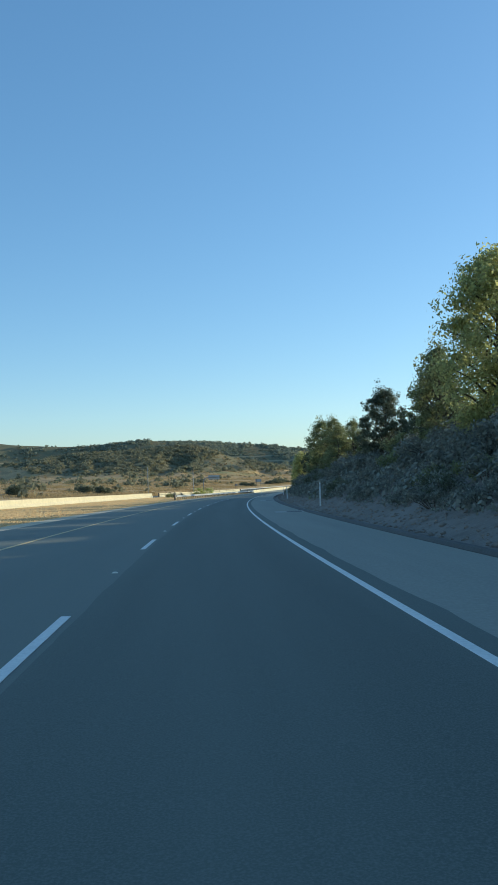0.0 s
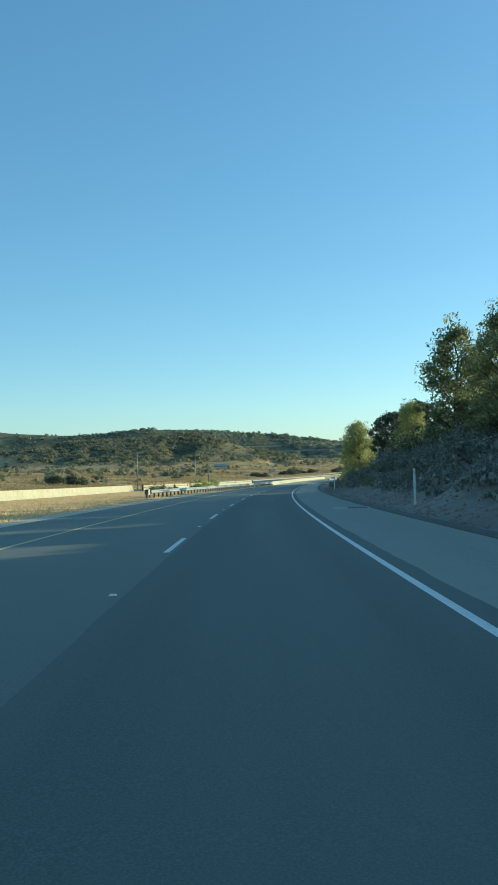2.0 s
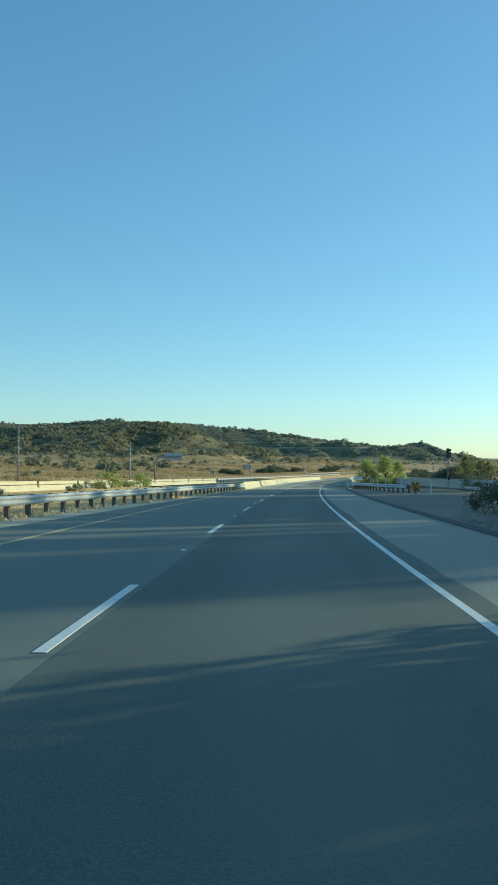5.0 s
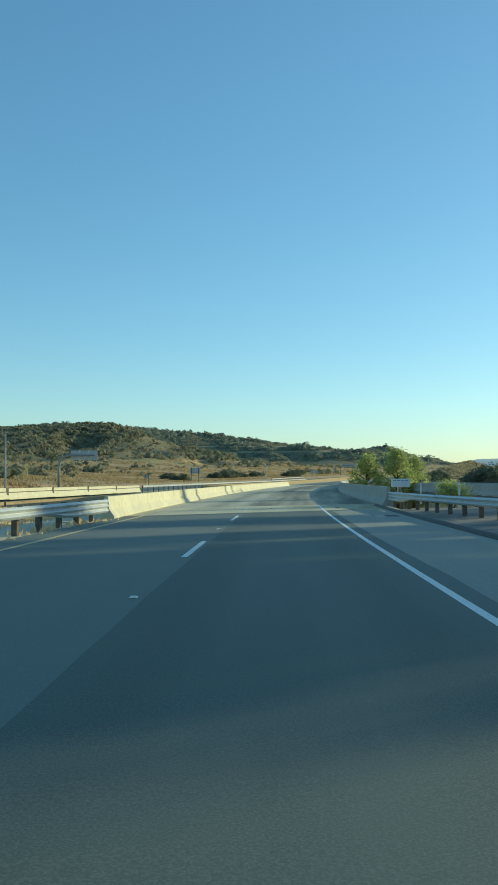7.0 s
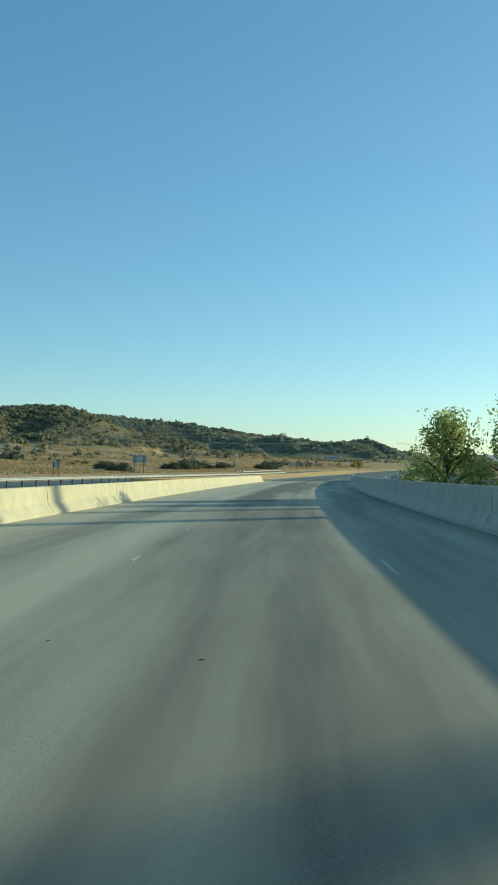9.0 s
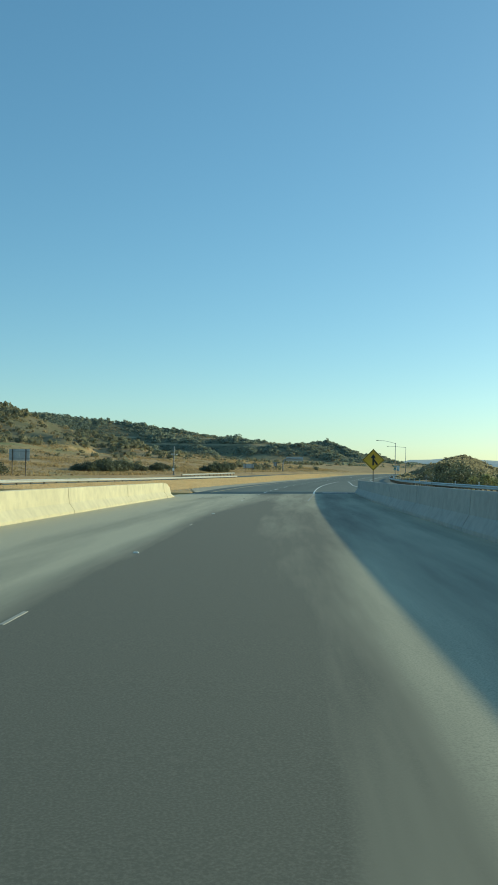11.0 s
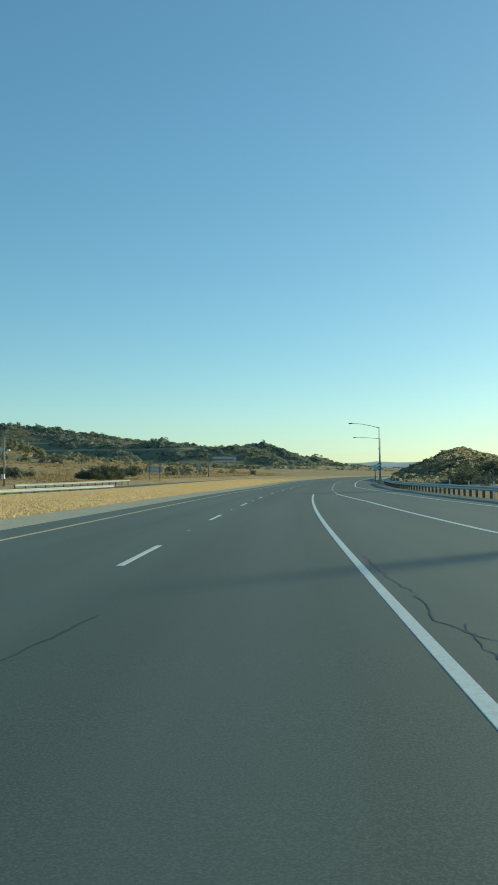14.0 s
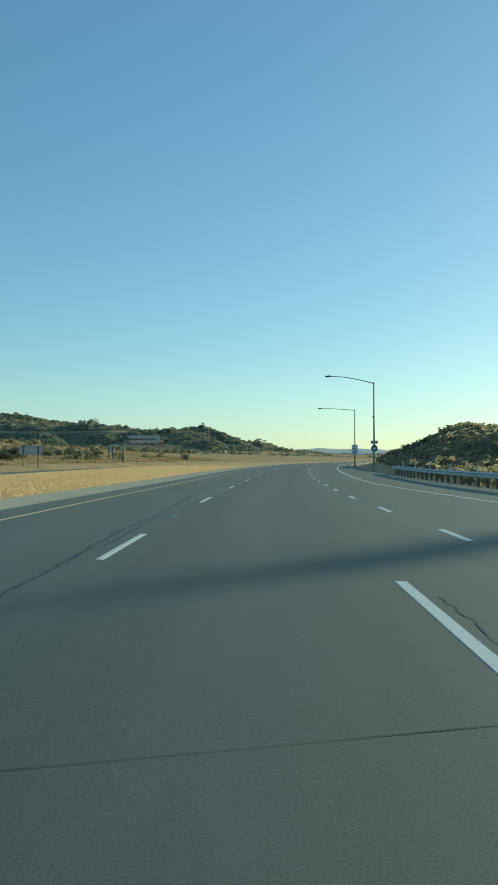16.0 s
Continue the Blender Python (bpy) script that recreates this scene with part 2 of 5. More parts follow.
M["leaf_grey"] = material("leaf_grey", [(0.22, 0.225, 0.18), (0.31, 0.30, 0.23), (0.15, 0.16, 0.13)], 1, 0.75, 0, grain=1.5, island=0.4, through=0.3)
# distance haze is put into these two colours: paler, the ridge bluer
M["brush_hazed"] = material("brush_hazed", [(0.25, 0.245, 0.15), (0.34, 0.30, 0.18), (0.20, 0.21, 0.13)], 1, 0.85, 0, big=0.0015, grain=0.2, island=0.22, through=0.45)
M["ridge_brush_hazed"] = material("ridge_brush_hazed", [(0.30, 0.33, 0.245), (0.38, 0.375, 0.27), (0.25, 0.285, 0.215)], 1, 0.9, 0, big=0.0015, grain=0.2, island=0.18, through=0.5)
M["brush_dry"] = material("brush_dry", [(0.37, 0.305, 0.18), (0.42, 0.34, 0.20), (0.32, 0.27, 0.16)], 1, 0.9, 0, big=0.02, grain=0.5, island=0.08, through=0.65)
M["sign_blue"] = material("sign_blue", [(0.16, 0.27, 0.36), (0.20, 0.31, 0.40), (0.13, 0.23, 0.32)], 1, 0.6, 0)
M["sign_faded"] = material("sign_faded", [(0.50, 0.57, 0.60), (0.56, 0.62, 0.64), (0.45, 0.53, 0.57)], 1, 0.6, 0)
# paled and more translucent in place of the haze over the knoll
M["knoll_dry"] = material("knoll_dry", [(0.345, 0.31, 0.20), (0.385, 0.345, 0.22), (0.33, 0.30, 0.195)], 1, 0.9, 0, big=0.02, grain=0.5, island=0.06, through=0.8)
# pale grey that holds the haze of the distance
M["hazed_far_hill"] = material("hazed_far_hill", [(0.60, 0.62, 0.58), (0.68, 0.68, 0.63), (0.55, 0.57, 0.54)], 1, 0.95, 0, big=0.0004, grain=0.02, spec=0.0)
M["dry_stem"] = material("dry_stem", [(0.79, 0.595, 0.33), (0.86, 0.66, 0.385), (0.69, 0.51, 0.275)], 1, 0.9, 0, big=0.01, grain=0.6, island=0.1, through=0.5, spec=0.1)
M["wild_stem"] = material("wild_stem", [(0.41, 0.305, 0.16), (0.52, 0.385, 0.20), (0.29, 0.235, 0.125)], 1, 0.9, 0, big=0.004, grain=0.15, island=0.25, through=0.5, spec=0.1)


def land_material():
    """Dry grass, brown scrub soil and olive brush cover, told apart by the cover layer of the ground."""
    m = bpy.data.materials.new("land")
    m.use_nodes = True
    n, k = m.node_tree.nodes, m.node_tree.links
    b = n["Principled BSDF"]
    where, cover = n.new("ShaderNodeNewGeometry"), n.new("ShaderNodeAttribute")
    cover.attribute_name = "cover"
    noises = []
    for f, det in ((0.012, 5), (0.09, 8), (1.3, 8)):
        t = n.new("ShaderNodeTexNoise")
        t.inputs["Scale"].default_value, t.inputs["Detail"].default_value, t.inputs["Roughness"].default_value = f, det, 0.65
        k.new(where.outputs["Position"], t.inputs["Vector"])
        noises.append(t)

    def mix(a, c, fac, lo=0.4, hi=0.6):
        r, x = n.new("ShaderNodeMapRange"), n.new("ShaderNodeMix")
        r.inputs["From Min"].default_value, r.inputs["From Max"].default_value = lo, hi
        x.data_type = "RGBA"
        k.new(fac, r.inputs["Value"])
        k.new(r.outputs[0], x.inputs["Factor"])
        for socket, value in (("A", a), ("B", c)):
            if isinstance(value, tuple):
                x.inputs[socket].default_value = (*value, 1)
            else:
                k.new(value, x.inputs[socket])
        return x.outputs["Result"]

    grass = mix((0.58, 0.40, 0.20), (0.42, 0.295, 0.155), noises[1].outputs["Fac"], 0.35, 0.65)
    grass = mix(grass, (0.36, 0.33, 0.14), noises[0].outputs["Fac"], 0.56, 0.68)
    scrub = mix((0.20, 0.19, 0.11), (0.29, 0.235, 0.14), noises[1].outputs["Fac"], 0.42, 0.66)
    scrub = mix(scrub, (0.15, 0.135, 0.08), noises[1].outputs["Fac"], 0.55, 0.68)
    add = n.new("ShaderNodeMath")
    add.operation = "MULTIPLY_ADD"
    k.new(noises[1].outputs["Fac"], add.inputs[0])
    add.inputs[1].default_value = 0.9
    k.new(cover.outputs["Fac"], add.inputs[2])
    land = mix(grass, scrub, add.outputs[0], 0.66, 0.92)
    land = mix(land, (0.21, 0.17, 0.10), noises[2].outputs["Fac"], 0.5, 0.75)
    # two level farm tracks cut along the far ridge
    xyz = n.new("ShaderNodeSeparateXYZ")
    k.new(where.outputs["Position"], xyz.inputs[0])
    for level, half in ((16.6, 0.8), (24.6, 0.7)):
        off, tall = n.new("ShaderNodeMath"), n.new("ShaderNodeMath")
        off.operation, tall.operation = "SUBTRACT", "ABSOLUTE"
        k.new(xyz.outputs["Z"], off.inputs[0])
        off.inputs[1].default_value = level
        k.new(off.outputs[0], tall.inputs[0])
        far_side, strip = n.new("ShaderNodeMath"), n.new("ShaderNodeMath")
        far_side.operation, strip.operation = "GREATER_THAN", "MULTIPLY"
        k.new(xyz.outputs["Y"], far_side.inputs[0])
        far_side.inputs[1].default_value = 960
        near_level = n.new("ShaderNodeMapRange")
        near_level.inputs["From Min"].default_value, near_level.inputs["From Max"].default_value = half * 1.5, half * 0.7
        k.new(tall.outputs[0], near_level.inputs["Value"])
        k.new(near_level.outputs[0], strip.inputs[0])
        west = n.new("ShaderNodeMath")
        west.operation = "LESS_THAN"
        k.new(xyz.outputs["X"], west.inputs[0])
        west.inputs[1].default_value = 245
        both = n.new("ShaderNodeMath")
        both.operation = "MULTIPLY"
        k.new(far_side.outputs[0], both.inputs[0])
        k.new(west.outputs[0], both.inputs[1])
        k.new(both.outputs[0], strip.inputs[1])
        land = mix(land, (0.40, 0.33, 0.20), strip.outputs[0], 0.0, 1.0)
    soil = n.new("ShaderNodeAttribute")
    soil.attribute_name = "soil"
    earth = mix((0.225, 0.20, 0.17), (0.30, 0.265, 0.225), noises[1].outputs["Fac"])
    earth = mix(earth, (0.17, 0.145, 0.115), noises[2].outputs["Fac"], 0.5, 0.7)
    grit = n.new("ShaderNodeTexNoise")
    grit.inputs["Scale"].default_value, grit.inputs["Detail"].default_value, grit.inputs["Roughness"].default_value = 7.0, 6, 0.7
    k.new(where.outputs["Position"], grit.inputs["Vector"])
    earth = mix(earth, (0.33, 0.295, 0.25), grit.outputs["Fac"], 0.54, 0.72)
    land = mix(land, earth, soil.outputs["Fac"], 0.2, 0.8)
    k.new(land, b.inputs["Base Color"])
    b.inputs["Roughness"].default_value, b.inputs["Specular IOR Level"].default_value = 0.95, 0.1
    bn = n.new("ShaderNodeBump")
    bn.inputs["Strength"].default_value, bn.inputs["Distance"].default_value = 0.6, 0.12
    k.new(noises[2].outputs["Fac"], bn.inputs["Height"])
    k.new(bn.outputs[0], b.inputs["Normal"])
    return m


M["land"] = land_material()


# ---- mesh tools ----
def mesh_of(name, verts, faces, smooth=False):
    me = bpy.data.meshes.new(name)
    if isinstance(faces, np.ndarray):
        v, f = np.asarray(verts, np.float32), faces.astype(np.int32)
        me.vertices.add(len(v))
        me.vertices.foreach_set("co", v.ravel())
        me.loops.add(f.size)
        me.loops.foreach_set("vertex_index", f.ravel())
        me.polygons.add(len(f))
        me.polygons.foreach_set("loop_start", np.arange(0, f.size, f.shape[1], dtype=np.int32))
        me.update(calc_edges=True)
    else:
        me.from_pydata([tuple(v) for v in verts], [], [tuple(f) for f in faces])
    if smooth:
        me.polygons.foreach_set("use_smooth", np.ones(len(me.polygons), bool))
    return me


class Shape:
    """Gathers boxes, tubes and plates into one mesh."""

    def __init__(self):
        self.v, self.f = [], []

    def put(self, verts, faces):
        k = len(self.v)
        self.v += [tuple(v) for v in verts]
        self.f += [tuple(i + k for i in f) for f in faces]
        return self

    def box(self, center, size, turn=None, bevel=0.0):
        bm = bmesh.new()
        bmesh.ops.create_cube(bm, size=1, matrix=Matrix.Diagonal((*size, 1)))
        if bevel:
            bmesh.ops.bevel(bm, geom=bm.edges[:], offset=bevel, segments=1, affect="EDGES", profile=0.5)
        m = Matrix.Translation(center) @ (turn or Matrix())
        bm.verts.index_update()
        self.put([m @ v.co for v in bm.verts], [[v.index for v in f.verts] for f in bm.faces])
        bm.free()
        return self

    def tube(self, points, radii, sides=8):
        points = [Vector(p) for p in points]
        radii = radii if isinstance(radii, (list, tuple)) else [radii] * len(points)
        rings = []
        for i, p in enumerate(points):
            d = (points[min(i + 1, len(points) - 1)] - points[max(i - 1, 0)]).normalized()
            u = d.cross(Vector((0.31, 0.94, 0.13))).normalized()
            w = d.cross(u)
            rings += [p + (u * math.cos(a) + w * math.sin(a)) * radii[i] for a in [2 * math.pi * j / sides for j in range(sides)]]
        faces = [[r * sides + j, r * sides + (j + 1) % sides, (r + 1) * sides + (j + 1) % sides, (r + 1) * sides + j] for r in range(len(points) - 1) for j in range(sides)]
        faces += [list(range(sides))[::-1], [(len(points) - 1) * sides + j for j in range(sides)]]
        return self.put(rings, faces)

    def plate(self, outline, thick, y=0.0):
        """A flat piece in the xz plane, thick along y, its front towards -y."""
        n = len(outline)
        v = [(x, y - thick / 2, z) for x, z in outline] + [(x, y + thick / 2, z) for x, z in outline]
        return self.put(v, [list(range(n)), list(range(2 * n - 1, n - 1, -1))] + [[i, i + n, (i + 1) % n + n, (i + 1) % n] for i in range(n)])

    def mesh(self, name, smooth=False):
        return mesh_of(name, self.v, self.f, smooth)


def part(name, shape, mat, parent=None, label="", smooth=False):
    me = shape.mesh(name, smooth) if isinstance(shape, Shape) else shape
    if not me.materials:
        me.materials.append(M[mat])
    ob = new(name, me)
    if parent:
        ob.parent = parent
    if label:
        ob["label"] = label
    return ob


def thing(name, where, label, category, group=""):
    ob = new(name)
    ob.matrix_basis = where
    return tagged(ob, label, category, group)


def sweep(name, s0, s1, line, profile, mat, step=3.0, cap=True, smooth=False):
    """A profile of (across, up) points carried along the road at line(s) to its right."""
    s = np.append(np.arange(s0, s1 - 0.01, step), s1)
    lv = line(s) if callable(line) else np.full(len(s), float(line))
    n = len(profile)
    v = np.concatenate([on(s, lv + a, h)[:, None] for a, h in profile], 1).reshape(-1, 3)
    f = [[i * n + j, (i + 1) * n + j, (i + 1) * n + (j + 1) % n, i * n + (j + 1) % n] for i in range(len(s) - 1) for j in range(n)]
    if cap:
        f += [list(range(n)), [(len(s) - 1) * n + j for j in range(n)][::-1]]
    me = mesh_of(name, v, f, smooth)
    me.materials.append(M[mat])
    return me


def band(name, s0, s1, left, right, h, mat, step=3.0, deep=0.3, kind="structure", label="", category="", skew=(0.0, 0.0)):
    """A slab of road between two lines, its top at h."""
    s = np.append(np.arange(s0, s1 - 0.01, step), s1)
    a = left(s) if callable(left) else np.full(len(s), float(left))
    b = right(s) if callable(right) else np.full(len(s), float(right))
    h = h(s) if callable(h) else h
    fade = min(20.0, s1 - s0)
    lean = skew[0] * np.clip(1 - (s - s0) / fade, 0, 1) + skew[1] * np.clip(1 - (s1 - s) / fade, 0, 1)
    cols = [on(s + lean * np.clip(c, -7, 3.2), c, g) for c, g in ((a, h - deep), (a, h), (a * 0.67 + b * 0.33, h), (a * 0.33 + b * 0.67, h), (b, h), (b, h - deep))]
    v = np.stack(cols, 1).reshape(-1, 3)
    n = 6
    f = [[i * n + j, i * n + j + 1, (i + 1) * n + j + 1, (i + 1) * n + j] for i in range(len(s) - 1) for j in range(n - 1)]
    f += [[0, 5, 4, 3, 2, 1], [(len(s) - 1) * n + j for j in range(6)]]
    me = mesh_of(name, v, f)
    lane = np.stack([np.stack([c, s, 0 * s], 1) for c in (a, a, a * 0.67 + b * 0.33, a * 0.33 + b * 0.67, b, b)], 1)
    me.attributes.new("lane", "FLOAT_VECTOR", "POINT").data.foreach_set("vector", lane.ravel().astype(np.float32))
    me.materials.append(M[mat])
    return tagged(new(name, me), label, category, kind=kind)


# ---- the land ----
HILLS = [(0, 797, 9.6, 41, 41), (-84, 804, 27, 145, 155), (-411, 1260, 51, 141, 130), (-264, 1287, 40, 176, 45), (-66, 1355, 45, 124, 138),
         (105, 1376, 35, 152, 107), (223, 1229, 25, 122, 138), (326, 1259, 29, 46, 45), (312, 1267, -15, 55, 58), (-647, 1047, 40, 155, 198),
         (55, 1040, 8, 110, 85), (279, 1087, -11, 142, 70), (293, 1146, 10, 45, 55), (372, 1225, 6.5, 30, 45)]


def rough_noise(x, y, size, seed=0):
    return np.array([noise.fractal(Vector((a / size, b / size, seed)), 1.0, 2.0, 5) for a, b in zip(np.ravel(x), np.ravel(y))]).reshape(np.shape(x))


def ramp_left(s):
    return np.interp(s, [180, 260, 300, 360, 420, 440, 455, 482, 503], [27, 20, 16.6, 11.4, 7.4, 6.3, 5.5, 4.75, 3.5])


def ramp_right(s):
    return np.interp(s, [180, 260, 300, 360, 420, 450, 485, 520, 545, 600], [33, 26, 22.5, 17.2, 13.2, 11.3, 9.2, 7.6, 6.0, 5.4])


def ramp_rail(s):
    return np.interp(s, [403, 450, 504, 536, 575], [15.6, 14.2, 12.2, 10.9, 10.2])


def paved_right(s):
    """Where the slip road's pavement ends."""
    return np.where(s < 400, ramp_right(s) + 1.9, np.interp(s, [400, 404, 575, 590, 640], [16.2, 15.7, 10.5, 9.2, 7.6]) * (s < 403) + (ramp_rail(s) + 0.2) * (s >= 403) * (s < 575) + np.interp(s, [575, 590, 640], [10.4, 9.2, 7.6]) * (s >= 575))


def beyond_right(s):
    return np.interp(s, [399, 403, 470, 520, 545, 600, 1180], [4.6, 6.6, 7.2, 8.6, 7.6, 7.0, 6.0])


def land_height(s, l):
    """World places of the ground sheet at road coordinates."""
    p = on(s, l)
    x, y, z = p[..., 0], p[..., 1], p[..., 2].copy()
    side = np.interp(l, [-260, -150, -90, -60, -44, -40, -26, -12, -9, 4.6, 5.2, 7, 60, 150, 400], [5, 5, 3.4, 1.3, 0.2, -0.25, -0.25, -0.15, -0.12, -0.12, -0.03, 0.05, 0.1, -3, -6])
    side = side - (0.22 + 0.45 * ease(s, 230, 340)) * ease(l, -43, -40.5) * (1 - ease(l, -27, -24))
    # the unseen upper bank is raised to shade the road
    bank = np.interp(l, [5.4, 7, 9, 12, 16, 24, 32, 60], [0, 0.5, 1.6, 3.1, 4.0, 7.4, 8.2, 6.6]) * (1 - ease(s, 128 + np.clip(l - 16, 0, 10) * 2.2, 182 - np.clip(l - 16, 0, 10) * 0.6))
    rl, pr = ramp_left(s), paved_right(s)
    paved = ease(l, rl - 5, rl - 2.5) * (1 - ease(l, pr, pr + 1.5)) * (s > 170) * (s < 700) + (s > 396) * (l > -9) * (l < 9.5)
    paved = np.clip(paved, 0, 1)
    side = side * (1 - paved) - 0.3 * paved
    knoll = 6.3 * np.exp(-((s - 650) / 60) ** 2 - ((l - 28) / 11.5) ** 2) + 2.2 * np.exp(-((s - 590) / 30) ** 2 - ((l - 24) / 7) ** 2)
    ravine = -6.5 * ease(s, 258, 284) * (1 - ease(s, 362, 390)) * ease(l, -52, -38) * (1 - ease(l, 30, 60))
    knoll = knoll * (1 + (0.17 * rough_noise(x, y, 13.0, 21) + 0.08 * rough_noise(x, y, 6.0, 22)) * (knoll > 0.3))
    z = z + side + bank + knoll * ease(l, 9, 14) + ravine
    far = ease(-l, 120, 300)
    z = z * (1 - far) + (-4.0) * far
    out = ease(l, 150, 500)
    z = z * (1 - out) - 14 * out
    hill = sum(c * np.exp(-((x - a) / rx) ** 2 - ((y - b) / ry) ** 2) for a, b, c, rx, ry in HILLS)
    mask = ease(-l, 60, 150)
    crest = np.where(y < 950, ease(hill, 17, 26), ease(hill, 24, 38))
    gully = np.abs(rough_noise(x, y * 0.35, 42.0, 11)) * ease(hill, 2, 9) * (1 - crest)
    hill = hill - 13.0 * gully
    rough = rough_noise(x, y, 70.0) * (1.6 * ease(-l, 70, 200) + 1.2 * ease(-l, 240, 400)) + rough_noise(x, y, 9.0, 3) * (0.14 * (1 - paved) * (1 - (l < 9) * (l > -46)) + 0.05 * ((l > -26) & (l < -9)))
    z = z + hill * mask + rough
    drop = ease(s, 1300, 2600)
    z = z * (1 - drop) - 40 * drop
    low = 1.2 + 10.0 * ease(-x, 105, 160)
    cover = np.where(y < 950, ease(z, low, low + 4.5), ease(z, 4 - 5 * ease(x, 230, 270), 8 - 5 * ease(x, 230, 270))) * mask + 0.35 * ease(l, 6, 9) * (1 - ease(s, 330, 460))
    cover = np.where((l < -9) & (l > -46), 0.0, cover) + 0.1 * ease(-l, 46, 70)
    p[..., 2] = z
    return p, cover, ease(l, 4.2, 4.6) * (1 - ease(l, 8, 17)) * (s < 270)


gs = np.concatenate([[-1500, -800, -400, -200, -120, -90], np.arange(-60, 700, 4.0), np.arange(700, 1300, 10.0), [1330, 1370, 1420, 1500, 1600, 1800, 2200, 3000, 4200]])
gl = np.concatenate([[-2600, -1800, -1300, -1000, -850, -760], np.arange(-700, -150, 11.0), np.arange(-150, -46, 5.0), [-44, -42, -40, -36, -32, -28, -26, -24, -21, -18, -15, -13, -11, -9.4, -8, -4, 0, 4.4, 4.9, 5.4, 6, 7, 8, 9, 10.5, 12, 14, 16, 18, 21, 24, 27, 30, 33, 37, 42, 48, 56, 70, 90, 120, 150, 200, 300, 450, 700, 1100, 1800, 2600]])
GS, GL = np.meshgrid(gs, gl, indexing="ij")
gp, gcover, gsoil = land_height(GS, GL)
nl = len(gl)
gi = np.arange(len(gs) * nl).reshape(len(gs), nl)
gf = np.stack([gi[:-1, :-1], gi[:-1, 1:], gi[1:, 1:], gi[1:, :-1]], -1).reshape(-1, 4)
ground_mesh = mesh_of("ground", gp.reshape(-1, 3), gf, smooth=True)
ground_mesh.attributes.new("cover", "FLOAT", "POINT").data.foreach_set("value", gcover.ravel().astype(np.float32))
ground_mesh.attributes.new("soil", "FLOAT", "POINT").data.foreach_set("value", gsoil.ravel().astype(np.float32))
ground_mesh.materials.append(M["land"])
tagged(new("ground", ground_mesh), "dry golden grass land with brown scrub hills", "ground", kind="structure")

# far hills at the end of the valley, haze put into their colour
fa = np.linspace(-0.75, 1.6, 220)
fr = 4300.0
fz = np.array([noise.fractal(Vector((a * 9.0, 4.2, 0.0)), 1.0, 2.0, 5) for a in fa])
fz = 26 + 34 * np.clip(fz + 0.25, 0, 2)
fv = np.concatenate([np.stack([r * np.sin(fa), r * np.cos(fa), z], 1) for r, z in ((fr - 500, 0 * fz - 45), (fr - 220, fz * 0.55 - 18), (fr, fz - 8), (fr + 300, 0 * fz - 45))])
nf = len(fa)
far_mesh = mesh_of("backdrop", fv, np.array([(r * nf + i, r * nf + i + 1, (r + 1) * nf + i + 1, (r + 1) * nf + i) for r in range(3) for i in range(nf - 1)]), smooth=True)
far_mesh.materials.append(M["hazed_far_hill"])
tagged(new("backdrop", far_mesh), "far hills with haze in their pale grey colour", "hills", kind="structure")

# ---- roads ----
DECK0, DECK1 = 253.75, 400.4
def worn_edge(place, seed, size=0.03):
    """A line across the road that wanders a little, as hand-laid asphalt does."""
    return lambda s: place + size * np.array([noise.fractal(Vector((v * 0.45, seed, 0.0)), 1.0, 2.2, 4) for v in np.ravel(s)]).reshape(np.shape(s))


band("road", -60, DECK0, worn_edge(-1.88, 3.1), worn_edge(1.97, 7.7, 0.045), 0.0, "asphalt", deep=0.35, step=0.5, label="dark grey asphalt lane of the carriageway", category="road", skew=(0, 0.76))
band("inner_road", -60, DECK0, lambda s: np.interp(s, [-60, 110, 150, 200, 251], [-9.2, -8.8, -8.3, -7.0, -6.6]), -1.76, -0.004, "lane_asphalt", deep=0.35, label="older grey asphalt of the inner lane", category="road", skew=(0, 0.76))
band("road_beyond", DECK1, 1180, lambda s: np.interp(s, [399, 405, 420], [-6.5, -6.7, -7.1]), beyond_right, 0.0, "asphalt", deep=0.35, label="grey asphalt carriageway beyond the bridge", category="road", skew=(1.1, 0))
band("approach_slab", DECK0, 263.2, -6.9, 5.3, 0.0, "slab", deep=0.9, step=2.0, label="pale cream concrete approach slab of the bridge", category="bridge deck", skew=(0.76, 0.72))
band("bridge_deck", 263.2, DECK1, -6.9, 5.3, 0.0, "deck", deep=0.9, label="worn pale concrete bridge deck with tyre marks", category="bridge deck", skew=(0.72, 1.1))
band("shoulder", -60, DECK0, 1.84, 4.55, -0.005, "old_asphalt", deep=0.35, skew=(0, 0.76), label="pale weathered asphalt shoulder of the road", category="road shoulder")
me = sweep("kerb", -60, 262, 4.55, [(0, -0.3), (0, 0.01), (0.05, 0.075), (0.10, 0.10), (0.17, 0.095), (0.24, 0.03), (0.26, -0.3)], "seam", step=4)
tagged(new("kerb", me), "low dark asphalt kerb along the shoulder", "kerb", kind="structure")
road = bpy.data.objects["road"]
beyond = bpy.data.objects["road_beyond"]
deck = bpy.data.objects["bridge_deck"]


band("ramp_road", 180, 640, lambda s: np.where(s > 402, beyond_right(s) - 0.1, ramp_left(s) - 1.2), lambda s: paved_right(s) - 0.25, -0.004, "asphalt", deep=0.6, label="asphalt slip road that joins the carriageway", category="road")
def far_level(s):
    """Height of the other carriageway against this one."""
    return np.interp(s, [-300, 230, 340, 1000], [-0.08, -0.08, -0.5, -0.5])


